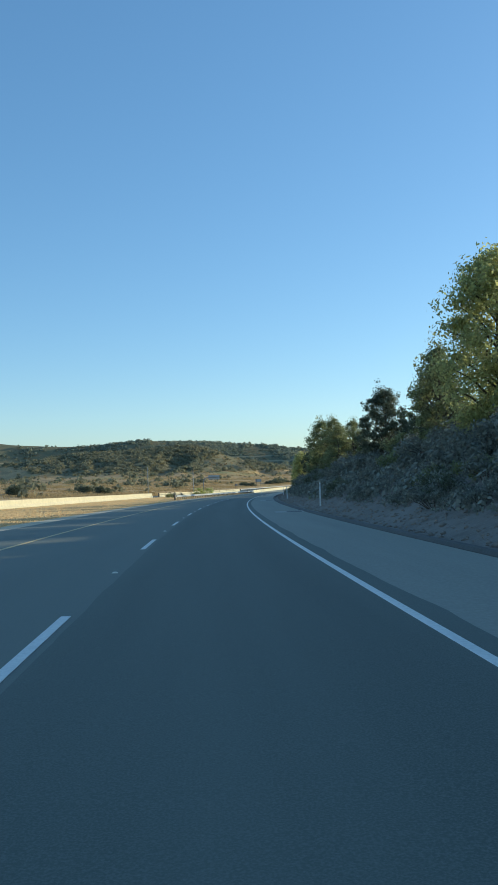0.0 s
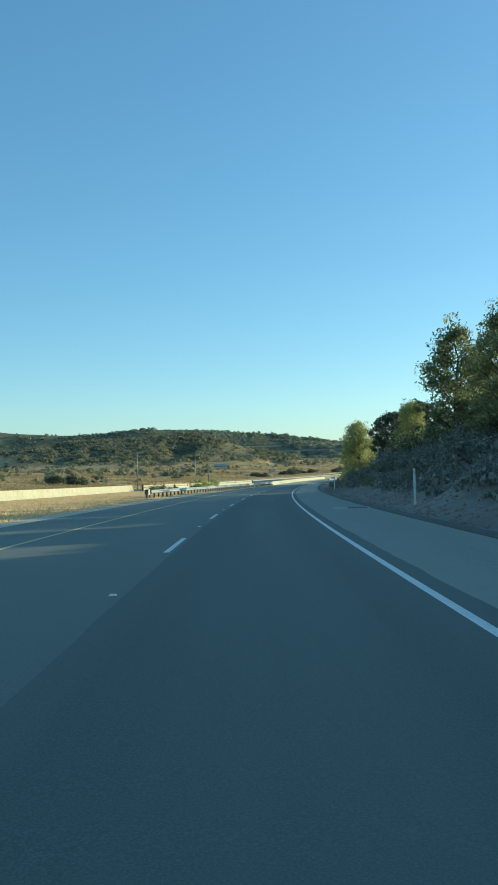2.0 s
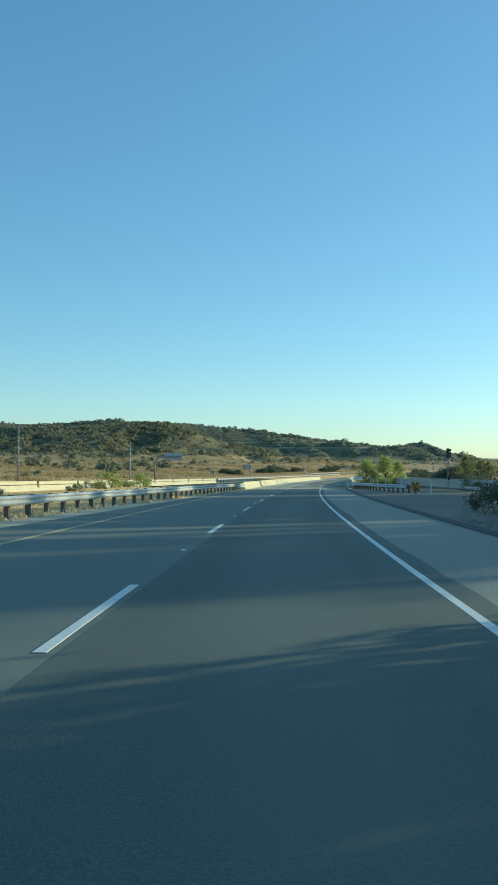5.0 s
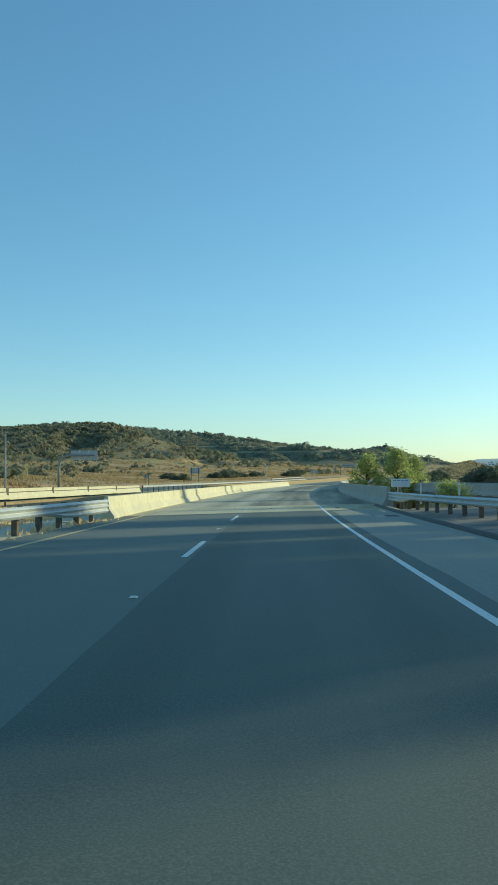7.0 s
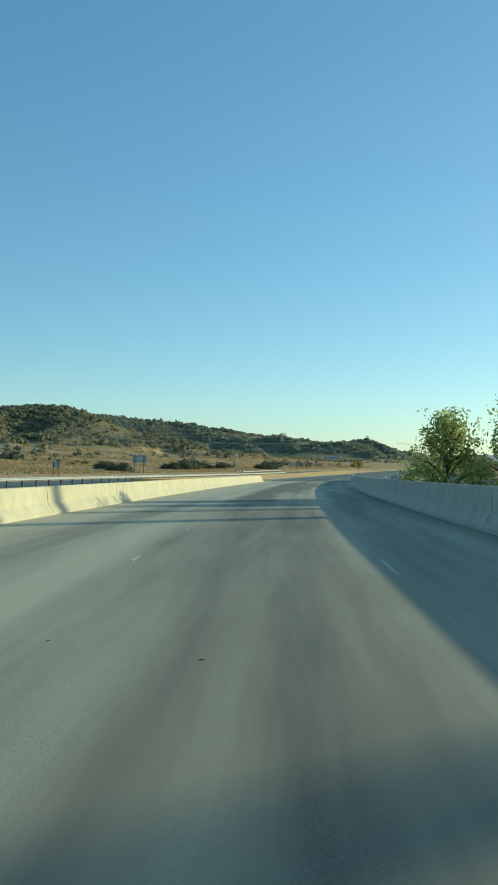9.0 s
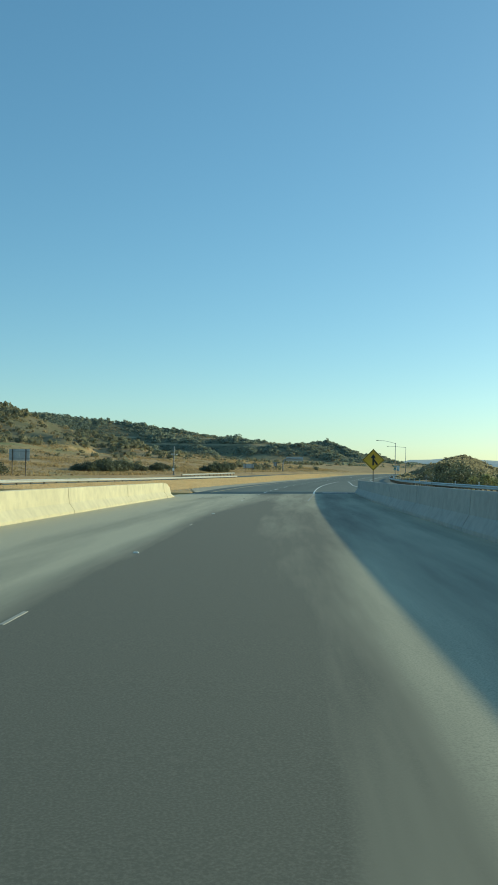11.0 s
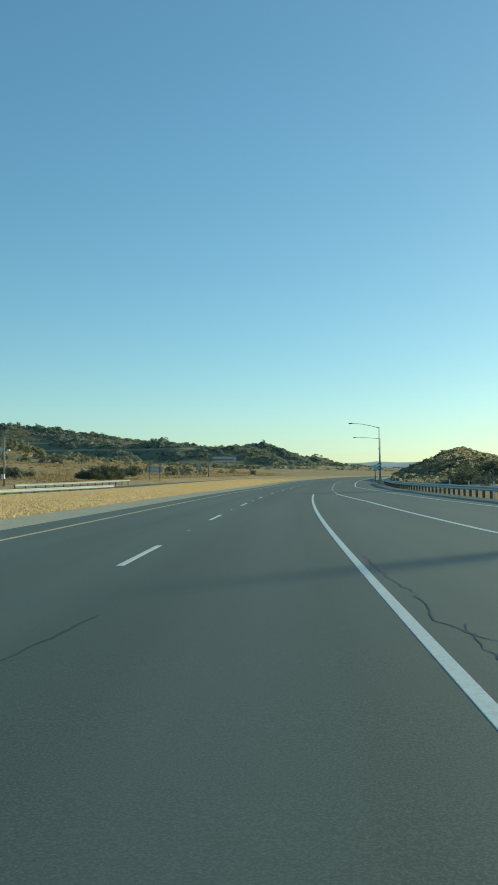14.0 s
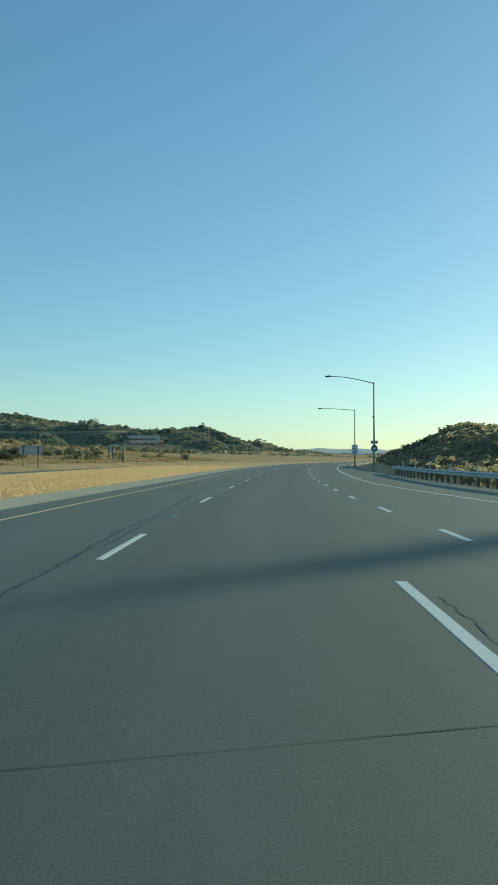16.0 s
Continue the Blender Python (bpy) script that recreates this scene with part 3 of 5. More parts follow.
band("far_carriageway", -300, 900, -39.5, -27.4, far_level, "asphalt", deep=0.3, step=6, label="asphalt carriageway of the other direction", category="road")
band("gravel_verge", 402, 900, lambda s: np.interp(s, [402, 415], [-7.2, -9.5]), -7.05, -0.03, "gravel", deep=0.2, label="grey gravel verge beside the road", category="verge")
band("dry_verge", 400, 900, -27.6, lambda s: np.interp(s, [402, 415], [-7.2, -9.5]), -0.06, "dry_grass", step=4, deep=0.3, label="mown golden dry grass strip", category="grass")
band("median_grass", -60, 262, -27.3, lambda s: np.interp(s, [-60, 110, 150, 200, 262], [-10.6, -10.4, -10.2, -9.6, -8.6]), -0.09, "dry_grass", step=4, deep=0.3, label="golden dry grass between the carriageways", category="grass")
band("dirt_verge", -60, 262, lambda s: np.interp(s, [-60, 110, 150, 200, 262], [-10.6, -10.4, -10.2, -9.6, -8.6]), lambda s: np.interp(s, [-60, 110, 150, 200, 251], [-9.2, -8.8, -8.3, -7.0, -6.6]), -0.05, "gravel", deep=0.3, label="stony dirt edge of the road", category="verge")


def stripe(name, s0, s1, line, wide, mat, parent, step=3.0, h=0.004):
    me = sweep(name, s0, s1, line, [(-wide / 2, h - 0.004), (-wide / 2 + 0.004, h), (wide / 2 - 0.004, h), (wide / 2, h - 0.004)], mat, step)
    ob = new(name, me)
    ob.parent = parent
    return ob


EDGE, DASH, LEFT = 1.62, -2.02, -5.79
stripe("edge_line", -60, DECK0, EDGE, 0.112, "white_paint", road)
stripe("edge_line", DECK0 + 0.05, 263.6, EDGE, 0.125, "white_paint", deck)
stripe("edge_line", 264.5, 271, EDGE, 0.09, "faded_paint", deck)
for s0, s1 in ((279, 280), (289, 291), (333, 333.5), (336.6, 337.2)):
    stripe("edge_line", s0, s1, EDGE, 0.07, "faded_paint", deck, step=2)
def ragged(s):
    return EDGE + 0.016 * np.sin(s * 5.1) * np.sin(s * 1.3) + 0.006 * np.sin(s * 13.3 + 1.0) * np.sin(s * 3.7)


stripe("edge_line", DECK1 + 1.8, 417, ragged, 0.125, "white_paint", beyond, step=0.12)
stripe("edge_line", 417, 504, EDGE, 0.13, "white_paint", beyond)
stripe("yellow_line", -60, DECK0 - 3.6, LEFT, 0.13, "yellow_paint", road)
stripe("yellow_line", DECK0 - 3, 264, LEFT, 0.1, "worn_paint", deck)
stripe("yellow_line", DECK1, 1100, LEFT, 0.13, "yellow_paint", beyond)
stripe("gore_line", 425, 504, lambda s: ramp_left(s), 0.17, "white_paint", beyond, h=0.006)
stripe("outer_line", 425, 1100, lambda s: ramp_right(s), 0.15, "white_paint", beyond, h=0.006)
ends = np.interp(np.arange(-4, 80), [-4, 0, 1, 2, 3, 4, 5, 6, 7, 8, 12, 13, 14, 15, 16, 17, 28, 29, 30, 31, 32, 34, 35, 36, 80], [-48, 10.2, 24.9, 38.7, 52.2, 66.3, 81.2, 95.5, 110.2, 124.9, 179.6, 193.6, 207.1, 220.8, 235.0, 249.3, 405.4, 419.6, 434.5, 450.3, 465.0, 494.7, 510, 526, 1170])
for e in ends:
    if e < DECK0 - 0.5 or e > DECK1 + 2:
        stripe("lane_dash", e - 4.0, e, DASH, 0.115, "white_paint", road if e < DECK0 else beyond, step=2)
    elif e - 4 > DECK0 + 12 and e < DECK1:
        stripe("lane_dash", e - 1.7, e - 1.0, DASH, 0.05, "faded_paint", deck, step=2)
for i in range(24):
    e = 511.1 + 8.1 * i
    lv = float(np.interp(e, [511, 519, 527, 543, 565, 600, 700], [3.5, 3.36, 3.2, 3.05, 2.6, 2.0, 1.65]))
    stripe("merge_dash", e - 2.4, e, lv, 0.14, "white_paint", beyond, step=1.5)
dot = Shape().put([(-0.05, -0.05, 0), (0.05, -0.05, 0), (0.05, 0.05, 0), (-0.05, 0.05, 0), (-0.03, -0.015, 0.019), (0.03, -0.015, 0.019), (0.03, 0.015, 0.019), (-0.03, 0.015, 0.019)],
                  [(0, 1, 5, 4), (1, 2, 6, 5), (2, 3, 7, 6), (3, 0, 4, 7), (4, 5, 6, 7)]).mesh("road_stud")
dot.materials.append(M["amber"])
for e in ends:
    if DECK0 - 10 < e < DECK0:
        continue
    owner = road if e < DECK0 else deck if e < DECK1 else beyond
    ob = new("road_stud", dot)
    ob.matrix_basis = spot(e + 4.9, DASH, 0.003)
    ob.parent = owner
stripe("lane_dash", 254.5, 258.9, DASH, 0.105, "chalky_paint", deck, step=2, h=0.0015)
stripe("lane_dash", 239.7, 240.4, DASH - 0.07, 0.04, "white_paint", road, step=2)
# bridge joints and pavement seams
for s0, skew, wide, tone in ((263.2, 0.72, 0.016, "seam"), (391.2, 1.1, 0.022, "faded_paint"), (391.25, 1.1, 0.008, "seam")):
    v = [on(s0 + skew * l + ds, l, h) for l in (-6.5, 0.0, 4.8) for ds, h in ((-wide, 0.006), (wide, 0.006))]
    me = mesh_of("deck_joint", v, [(0, 2, 3, 1), (2, 4, 5, 3)])
    me.materials.append(M[tone])
    ob = new("deck_joint", me)
    ob.parent = deck


# thin ragged tongues of asphalt over the ends of the concrete
for s0, skew, side, l_range, seed in ((DECK0, 0.76, 1, (-6.6, 3.1), 2.0), (DECK1, 1.1, -1, (-6.4, 3.1), 5.0)):
    ls = np.linspace(*l_range, 150)
    rag = np.array([noise.fractal(Vector((v * 1.7, seed, 0.0)), 1.0, 2.0, 5) for v in ls])
    tip = 0.07 + 0.11 * np.clip(rag + 0.2, 0, 1)
    rows = [on(s0 + skew * ls - side * 0.6, ls, 0.0006), on(s0 + skew * ls + side * tip * 0.6, ls, 0.004), on(s0 + skew * ls + side * tip, ls, 0.0004)]
    v = np.concatenate(rows)
    n = len(ls)
    me = mesh_of("asphalt_lip", v, [(r * n + i, r * n + i + 1, (r + 1) * n + i + 1, (r + 1) * n + i) for r in range(2) for i in range(n - 1)])
    lane_at = np.concatenate([np.stack([ls, np.full(n, s0), 0 * ls], 1)] * 3)
    me.attributes.new("lane", "FLOAT_VECTOR", "POINT").data.foreach_set("vector", lane_at.ravel().astype(np.float32))
    me.materials.append(M["asphalt"])
    ob = new("asphalt_lip", me)
    ob.parent = road if side > 0 else beyond
# pale scrapes and the ghost of the removed edge line on the concrete
srng = np.random.default_rng(81)
for k in range(64):
    near_end = k % 3 > 0
    s0 = srng.uniform(381, 399) if near_end else srng.uniform(255.8, 262)
    l0, long_s = srng.uniform(-2.6, 1.3), srng.uniform(0.4, 2.6)
    lean = srng.normal() * 0.03
    stripe("scrape", s0, s0 + long_s, lambda s, s0=s0, l0=l0, lean=lean: l0 + lean * (s - s0), srng.uniform(0.008, 0.018), "faded_paint" if k % 4 else "seam", deck, step=0.8, h=0.0015)
ghost = lambda s: np.interp(s, [384, 396, 402], [1.28, 1.58, 1.62])
stripe("ghost_line", 384, 400.6, ghost, 0.07, "worn_paint", deck, step=1.2, h=0.0015)


def ground_at(s, l):
    """Height over the road's level of the land sheet there."""
    return float(land_height(np.array([float(s)]), np.array([float(l)]))[0][0, 2] - on(s, l)[2])


# ---- concrete barriers ----
JERSEY = [(-0.30, -0.05), (-0.30, 0.08), (-0.12, 0.33), (-0.075, 0.79), (-0.05, 0.81), (0.05, 0.81), (0.075, 0.79), (0.12, 0.33), (0.30, 0.08), (0.30, -0.05)]


def barrier(name, s0, s1, line, scale_h, label, length=9.0, base=0.0, mat="barrier", group="concrete barriers", groove=False):
    """A row of cast segments with narrow joints, its last pieces sloped down."""
    owner = thing(name, spot(s0, line(s0)), label, "concrete barrier", group)
    inv = owner.matrix_basis.inverted()
    n = max(1, round((s1 - s0) / length))
    cuts = np.linspace(s0, s1, n + 1)
    for i in range(n):
        prof = [(a, (base(cuts[i]) if callable(base) else base) + h * scale_h) for a, h in JERSEY]
        me = sweep("segment", cuts[i] + 0.025, cuts[i + 1] - 0.025, line, prof, mat, step=3.1)
        me.transform(inv)
        part("segment", me, mat, owner)
        if groove:
            low = base(cuts[i])
            # dark strip laid on the face in place of the slot's shade
            me = sweep("groove", cuts[i] + 0.03, cuts[i + 1] - 0.03, line, [(0.06, low + 0.58), (0.122, low + 0.58), (0.118, low + 0.66), (0.06, low + 0.66)], "seam", step=7)
            me.transform(inv)
            part("groove", me, "seam", owner, "dark strip for the shade of the slot under the rail")
            me = sweep("pilaster", cuts[i] - 0.22, cuts[i] + 0.22, line, [(-0.1, low), (0.17, low), (0.15, low + 1.03), (-0.1, low + 1.03)], "wood_post", step=1)
            me.transform(inv)
            part("pilaster", me, "wood_post", owner, "dark post between the slots")
    return owner


flat = lambda v: (lambda s: np.full(np.shape(s), float(v)) if np.ndim(s) else float(v))
barrier("concrete_barrier", 247, 384.5, lambda s: np.interp(s, [247, 262, 300, 386], [-6.75, -6.9, -6.75, -6.5]), 1.0, "cream concrete safety barrier, low sunlight in its colour, beside the bridge deck")
# grey put in for the shade that lies on this parapet
barrier("concrete_barrier", 261.5, 406, lambda s: np.interp(s, [261, 300, 406], [5.3, 4.95, 5.1]), 1.27, "concrete parapet along the bridge deck, coloured grey for shade", mat="grey_concrete")
barrier("concrete_barrier", -200, 206, lambda s: np.full(np.shape(s), -27.9) if np.ndim(s) else -27.9, 1.22, "long cream concrete barrier beside the other carriageway", 14.0)
barrier("concrete_barrier", 212, 348, lambda s: np.interp(s, [212, 225, 348], [-27.4, -27.0, -27.0]), 1.22, "cream concrete parapet of the parallel bridge", 14.0, base=far_level, groove=True)
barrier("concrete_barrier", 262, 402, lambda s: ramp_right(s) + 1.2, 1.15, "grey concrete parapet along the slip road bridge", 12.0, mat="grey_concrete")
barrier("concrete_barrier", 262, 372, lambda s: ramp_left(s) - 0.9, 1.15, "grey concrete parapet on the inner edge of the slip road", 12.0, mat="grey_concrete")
# the sloped end of the sunlit barrier
ends_v = [on(s, np.interp(s, [384, 387], [-6.5, -6.48]) + a, h * k) for s, k in ((384.52, 1.0), (385.6, 0.93), (386.5, 0.66), (386.8, 0.3)) for a, h in JERSEY]
n = len(JERSEY)
me = mesh_of("nose", ends_v, [[i * n + j, (i + 1) * n + j, (i + 1) * n + (j + 1) % n, i * n + (j + 1) % n] for i in range(3) for j in range(n)] + [list(range(n)), [3 * n + j for j in range(n)][::-1]])
nose_owner = bpy.data.objects["concrete_barrier"]
me.transform(nose_owner.matrix_basis.inverted())
part("nose", me, "barrier", nose_owner)

# ---- guard rails ----
WBEAM = [(0.0, 0.0), (0.045, 0.035), (0.08, 0.075), (0.045, 0.115), (0.0, 0.15), (0.0, 0.165), (0.045, 0.20), (0.08, 0.24), (0.045, 0.28), (0.0, 0.315),
         (-0.012, 0.315), (0.03, 0.28), (0.065, 0.24), (0.03, 0.20), (-0.012, 0.165), (-0.012, 0.15), (0.03, 0.115), (0.065, 0.075), (0.03, 0.035), (-0.012, 0.0)]
post_mesh = Shape().box((0, 0, 0.0), (0.15, 0.20, 1.5), bevel=0.01).box((0, 0, 0), (0.001, 0.001, 0.001)).mesh("post")
post_mesh.materials.append(M["wood_post"])
block_mesh = Shape().box((0, 0, 0), (0.16, 0.17, 0.36), bevel=0.008).mesh("block")
block_mesh.materials.append(M["wood_post"])


def guard_rail(s0, s1, line, face, label, base=0.0, gap=1.9, step=3.8, height=0.40, deep=0.0):
    """A steel W beam on blocked-out wooden posts; face: +1 where the traffic is to its right."""
    level = base if callable(base) else (lambda s: np.full(np.shape(s), float(base)) if np.ndim(s) else float(base))
    owner = thing("guard_rail", spot(s0, line(s0)), label, "guard rail", "guard rails")
    inv = owner.matrix_basis.inverted()
    s = np.append(np.arange(s0, s1 - 0.1, step), s1)
    v, n = [], len(WBEAM)
    for t in s:
        v += [on(t, line(t) + face * (a + 0.02), float(level(t)) + height + h) for a, h in WBEAM]
    f = [[i * n + j, (i + 1) * n + j, (i + 1) * n + (j + 1) % n, i * n + (j + 1) % n] for i in range(len(s) - 1) for j in range(n)]
    me = mesh_of("beam", v, f + [list(range(n)), [(len(s) - 1) * n + j for j in range(n)]], smooth=False)
    me.transform(inv)
    part("beam", me, "galvanised", owner, "weathered galvanised steel beam")
    if deep:
        # the third wave of the stiffer beam that meets the concrete
        wave = WBEAM[:6] + WBEAM[-6:]
        v, n, s = [], len(wave), np.linspace(s1 - deep, s1, 9)
        for t in s:
            v += [on(t, line(t) + face * (a + 0.014), float(level(t)) + height - 0.16 * float(ease(t, s1 - deep, s1 - deep * 0.62)) + h) for a, h in wave]
        f = [[i * n + j, (i + 1) * n + j, (i + 1) * n + (j + 1) % n, i * n + (j + 1) % n] for i in range(len(s) - 1) for j in range(n)]
        me = mesh_of("deep_beam", v, f + [list(range(n)), [(len(s) - 1) * n + j for j in range(n)]], smooth=False)
        me.transform(inv)
        part("deep_beam", me, "galvanised", owner, "deeper steel beam at the concrete end")
    for t in np.arange(s0 + 0.5, s1, gap):
        for kind, mesh, off, up in (("post", post_mesh, -0.24, -0.08), ("block", block_mesh, -0.09, height + 0.16)):
            ob = new(kind, mesh)
            ob.matrix_basis = inv @ spot(t, line(t) + face * off, float(level(t)) + up)
            ob.parent = owner
    return owner


left_rail = lambda s: np.interp(s, [136, 170, 196, 205, 246.5], [-11.5, -9.6, -8.45, -7.95, -6.62])
guard_rail(138.4, 246.5, left_rail, 1, "weathered galvanised guard rail on wooden posts before the bridge", deep=7.5)
right_rail = lambda s: np.interp(s, [226, 240, 252, 263], [8.9, 7.0, 5.9, 5.25])
guard_rail(226.5, 262.5, right_rail, -1, "galvanised guard rail on wooden posts leading to the parapet", base=0.05, deep=7.0)
guard_rail(404, 575, ramp_rail, -1, "galvanised guard rail along the outer edge of the slip road", base=0.06, gap=2.0)
guard_rail(349, 545, flat(-26.6), 1, "long galvanised guard rail of the other carriageway", base=lambda s: far_level(s) + 0.24, gap=3.8, step=7.6)
guard_rail(546, 600, flat(-41.0), 1, "short galvanised guard rail on the far side of the other carriageway", base=lambda s: far_level(s) + 0.35, gap=3.8, step=7.6)


def hazard_board(s, l, h, wide, high, lean, label):
    """A yellow and black striped end marker on its box."""
    owner = thing("hazard_marker", spot(s, l, h), label, "hazard marker")
    part("box", Shape().box((0, 0.55, 0.52), (0.32, 1.0, 0.5), bevel=0.02), "galvanised", owner, "bare steel end box of the rail")
    part("post", Shape().box((0, 0.1, 0.1), (0.16, 0.2, 0.9), bevel=0.01), "wood_post", owner)
    part("board", Shape().box((0, 0.03, 0.55), (wide, 0.02, high), bevel=0.004), "sign_orange", owner, "yellow reflective board")
    for k in range(-2, 3):
        c = k * wide * 0.48
        pts = [(c - 0.07, -high / 2), (c + 0.07, -high / 2), (c + 0.07 + lean * high, high / 2), (c - 0.07 + lean * high, high / 2)]
        pts = [(min(max(x - lean * high / 2, -wide / 2), wide / 2), z + 0.55) for x, z in pts]
        if pts[1][0] - pts[0][0] + pts[2][0] - pts[3][0] > 0.02:
            part("stripe", Shape().plate(pts, 0.006, 0.016), "black", owner)
    return owner


hazard_board(136.8, -11.5, 0.0, 0.34, 0.42, 0.9, "yellow and black striped marker at the guard rail end")
hazard_board(224.6, 9.3, 0.08, 0.64, 0.70, -0.7, "large yellow and black striped marker before the guard rail")


def delineator(s, l, base=None, high=1.25):
    b = ground_at(s, l) if base is None else base
    owner = thing("delineator_post", spot(s, l, b), "thin white plastic roadside marker post", "marker post", "marker posts")
    part("stake", Shape().box((0, 0, high / 2 - 0.1), (0.095, 0.035, high + 0.2), bevel=0.012), "white_plastic", owner)
    part("reflector", Shape().box((0, -0.022, high - 0.16), (0.075, 0.01, 0.15), bevel=0.003), "glass", owner, "small pale reflector")
    return owner


for s, l in ((53, 5.95), (95.2, 5.95), (150, 6.0), (599, 8.6)):
    delineator(s, l, high=1.45)
for s, l in ((220, 9.9), (229, 8.6), (243, 8.3), (258.3, 8.4), (271, 8.4), (285, 8.5)):
    delineator(s, l, high=1.15, base=0.05 if s < 262 else 0.0)
for s in np.arange(452, 574, 7.6):
    delineator(s, ramp_rail(s) + 0.8, high=1.25)
for s in np.arange(404, 450, 12.0):
    delineator(s, ramp_rail(s) + 0.8, high=1.2)


# ---- signs ----
def merge_sign(s, l):
    owner = thing("merge_sign", spot(s, l, 0.0), "yellow diamond merge sign with black arrow on a steel post", "road sign")
    part("post", Shape().box((0, 0.05, 1.45), (0.06, 0.05, 2.9), bevel=0.008), "dark_metal", owner)
    half = 0.80
    c = 2.55
    dia = lambda r: [(0, c - r), (r, c), (0, c + r), (-r, c)]
    part("panel", Shape().plate(dia(half), 0.012, 0.0), "sign_yellow", owner, "yellow reflective diamond panel")
    rim = Shape()
    a, b = dia(half * 0.95), dia(half * 0.88)
    for i in range(4):
        j = (i + 1) % 4
        rim.plate([a[i], a[j], b[j], b[i]], 0.006, -0.011)
    part("border", rim, "black", owner)
    part("arrow", Shape().plate([(-0.07, c - 0.40), (0.05, c - 0.40), (0.05, c + 0.12), (0.18, c + 0.12), (-0.01, c + 0.42), (-0.20, c + 0.12), (-0.07, c + 0.12)], 0.006, -0.011), "black", owner)
    part("side_arrow", Shape().plate([(0.05, c - 0.12), (0.22, c - 0.36), (0.32, c - 0.36), (0.32, c - 0.28), (0.05, c + 0.08)], 0.006, -0.012), "black", owner)
    return owner


merge_sign(401.6, 5.9)


def sign_back(s, l, wide, high, low, label, group="sign backs", panels=2):
    """A panel seen from behind, on two posts."""
    owner = thing("road_sign", spot(s, l, ground_at(s, l) - 0.05), label, "road sign", group)
    for k in range(panels):
        w = wide / panels
        part("panel", Shape().box((-wide / 2 + w * (k + 0.5), 0.06, low + high / 2), (w - 0.01, 0.025, high), bevel=0.005), "sign_back", owner)
    for z in (0.2, 0.8):
        part("stiffener", Shape().box((0, 0.02, low + high * z), (wide * 0.96, 0.05, 0.07), bevel=0.006), "pole", owner)
    for x in (-wide * 0.32, wide * 0.32):
        part("post", Shape().box((x, -0.05, (low + high) / 2), (0.13, 0.13, low + high), bevel=0.01), "wood_post", owner)
    return owner


sign_back(465.5, -46.3, 3.4, 1.8, 2.4, "large road sign seen from behind on two wooden posts")
sign_back(622.5, -42.6, 3.8, 1.4, 2.0, "wide road sign seen from behind on two wooden posts")
sign_back(690, -52, 1.6, 1.7, 1.9, "small square road sign seen from behind beside the bank", panels=1)
sign_back(410, -43, 1.3, 0.9, 1.5, "small road sign seen from behind near the far carriageway", panels=1)


def overhead_sign(s, l, wide, high, reach, up, label):
    """A curved cantilever post that carries a panel over the other carriageway, seen from behind, with lamps under it."""
    owner = thing("overhead_sign", spot(s, l, ground_at(s, l) - 0.05), label, "overhead sign", "overhead signs")
    bend = [(0, 0, 0), (0, 0, up - 2.2), (0.15, 0, up - 1.3), (0.6, 0, up - 0.5), (1.4, 0, up - 0.12), (reach, 0, up), (reach + wide * 0.9, 0, up)]
    part("mast", Shape().tube(bend, [0.26, 0.24, 0.23, 0.22, 0.2, 0.18, 0.14], 12), "pole", owner, "curved galvanised steel mast", smooth=True)
    part("base_plate", Shape().box((0, 0, 0.05), (0.8, 0.8, 0.12), bevel=0.03), "concrete", owner)
    for k in range(3):
        w = wide / 3
        part("panel", Shape().box((reach + w * (k + 0.5), 0.28, up), (w - 0.03, 0.06, high), bevel=0.01), "sign_back", owner)
    part("walkway", Shape().box((reach + wide / 2, 0.75, up - high / 2 - 0.12), (wide, 0.5, 0.05), bevel=0.01), "dark_metal", owner)
    for k in range(4):
        x = reach + wide * (k + 0.5) / 4
        arm = part("lamp", Shape().box((x, 1.0, up - high / 2 - 0.22), (0.5, 0.28, 0.2), bevel=0.04), "sign_white", owner, "pale sign lamp housing")
        part("bracket", Shape().tube([(x, 0.3, up - high / 2), (x, 0.9, up - high / 2 - 0.2)], 0.03, 6), "pole", owner)
    return owner


overhead_sign(365, -46.6, 5.0, 1.75, 2.2, 7.7, "cantilever overhead road sign seen from behind over the far carriageway")
overhead_sign(684, -46.8, 7.4, 1.7, 1.2, 5.4, "wide cantilever overhead road sign seen from behind before the hill")


def speed_sign(s, l):
    owner = thing("speed_sign", spot(s, l, ground_at(s, l)), "white speed limit sign reading 65 on a wooden post", "road sign")
    part("post", Shape().box((0, 0.06, 1.6), (0.12, 0.1, 3.6), bevel=0.01), "wood_post", owner)
    part("panel", Shape().box((0, 0, 2.7), (0.92, 0.014, 1.2), bevel=0.005), "sign_white", owner, "white reflective panel with black figures")
    part("upper_panel", Shape().box((0, 0, 3.5), (0.92, 0.014, 0.36), bevel=0.005), "sign_white", owner)
    for text, size, z in (("SPEED", 0.22, 3.04), ("LIMIT", 0.22, 2.80), ("65", 0.62, 2.22)):
        cu = bpy.data.curves.new("lettering", "FONT")
        cu.body, cu.size, cu.align_x, cu.extrude = text, size, "CENTER", 0.002
        cu.materials.append(M["black"])
        ob = new("lettering", cu)
        ob.matrix_basis = pose(0, -0.012, z, 90, 0, 0)
        ob.parent = owner
    return owner


speed_sign(626, 7.9)


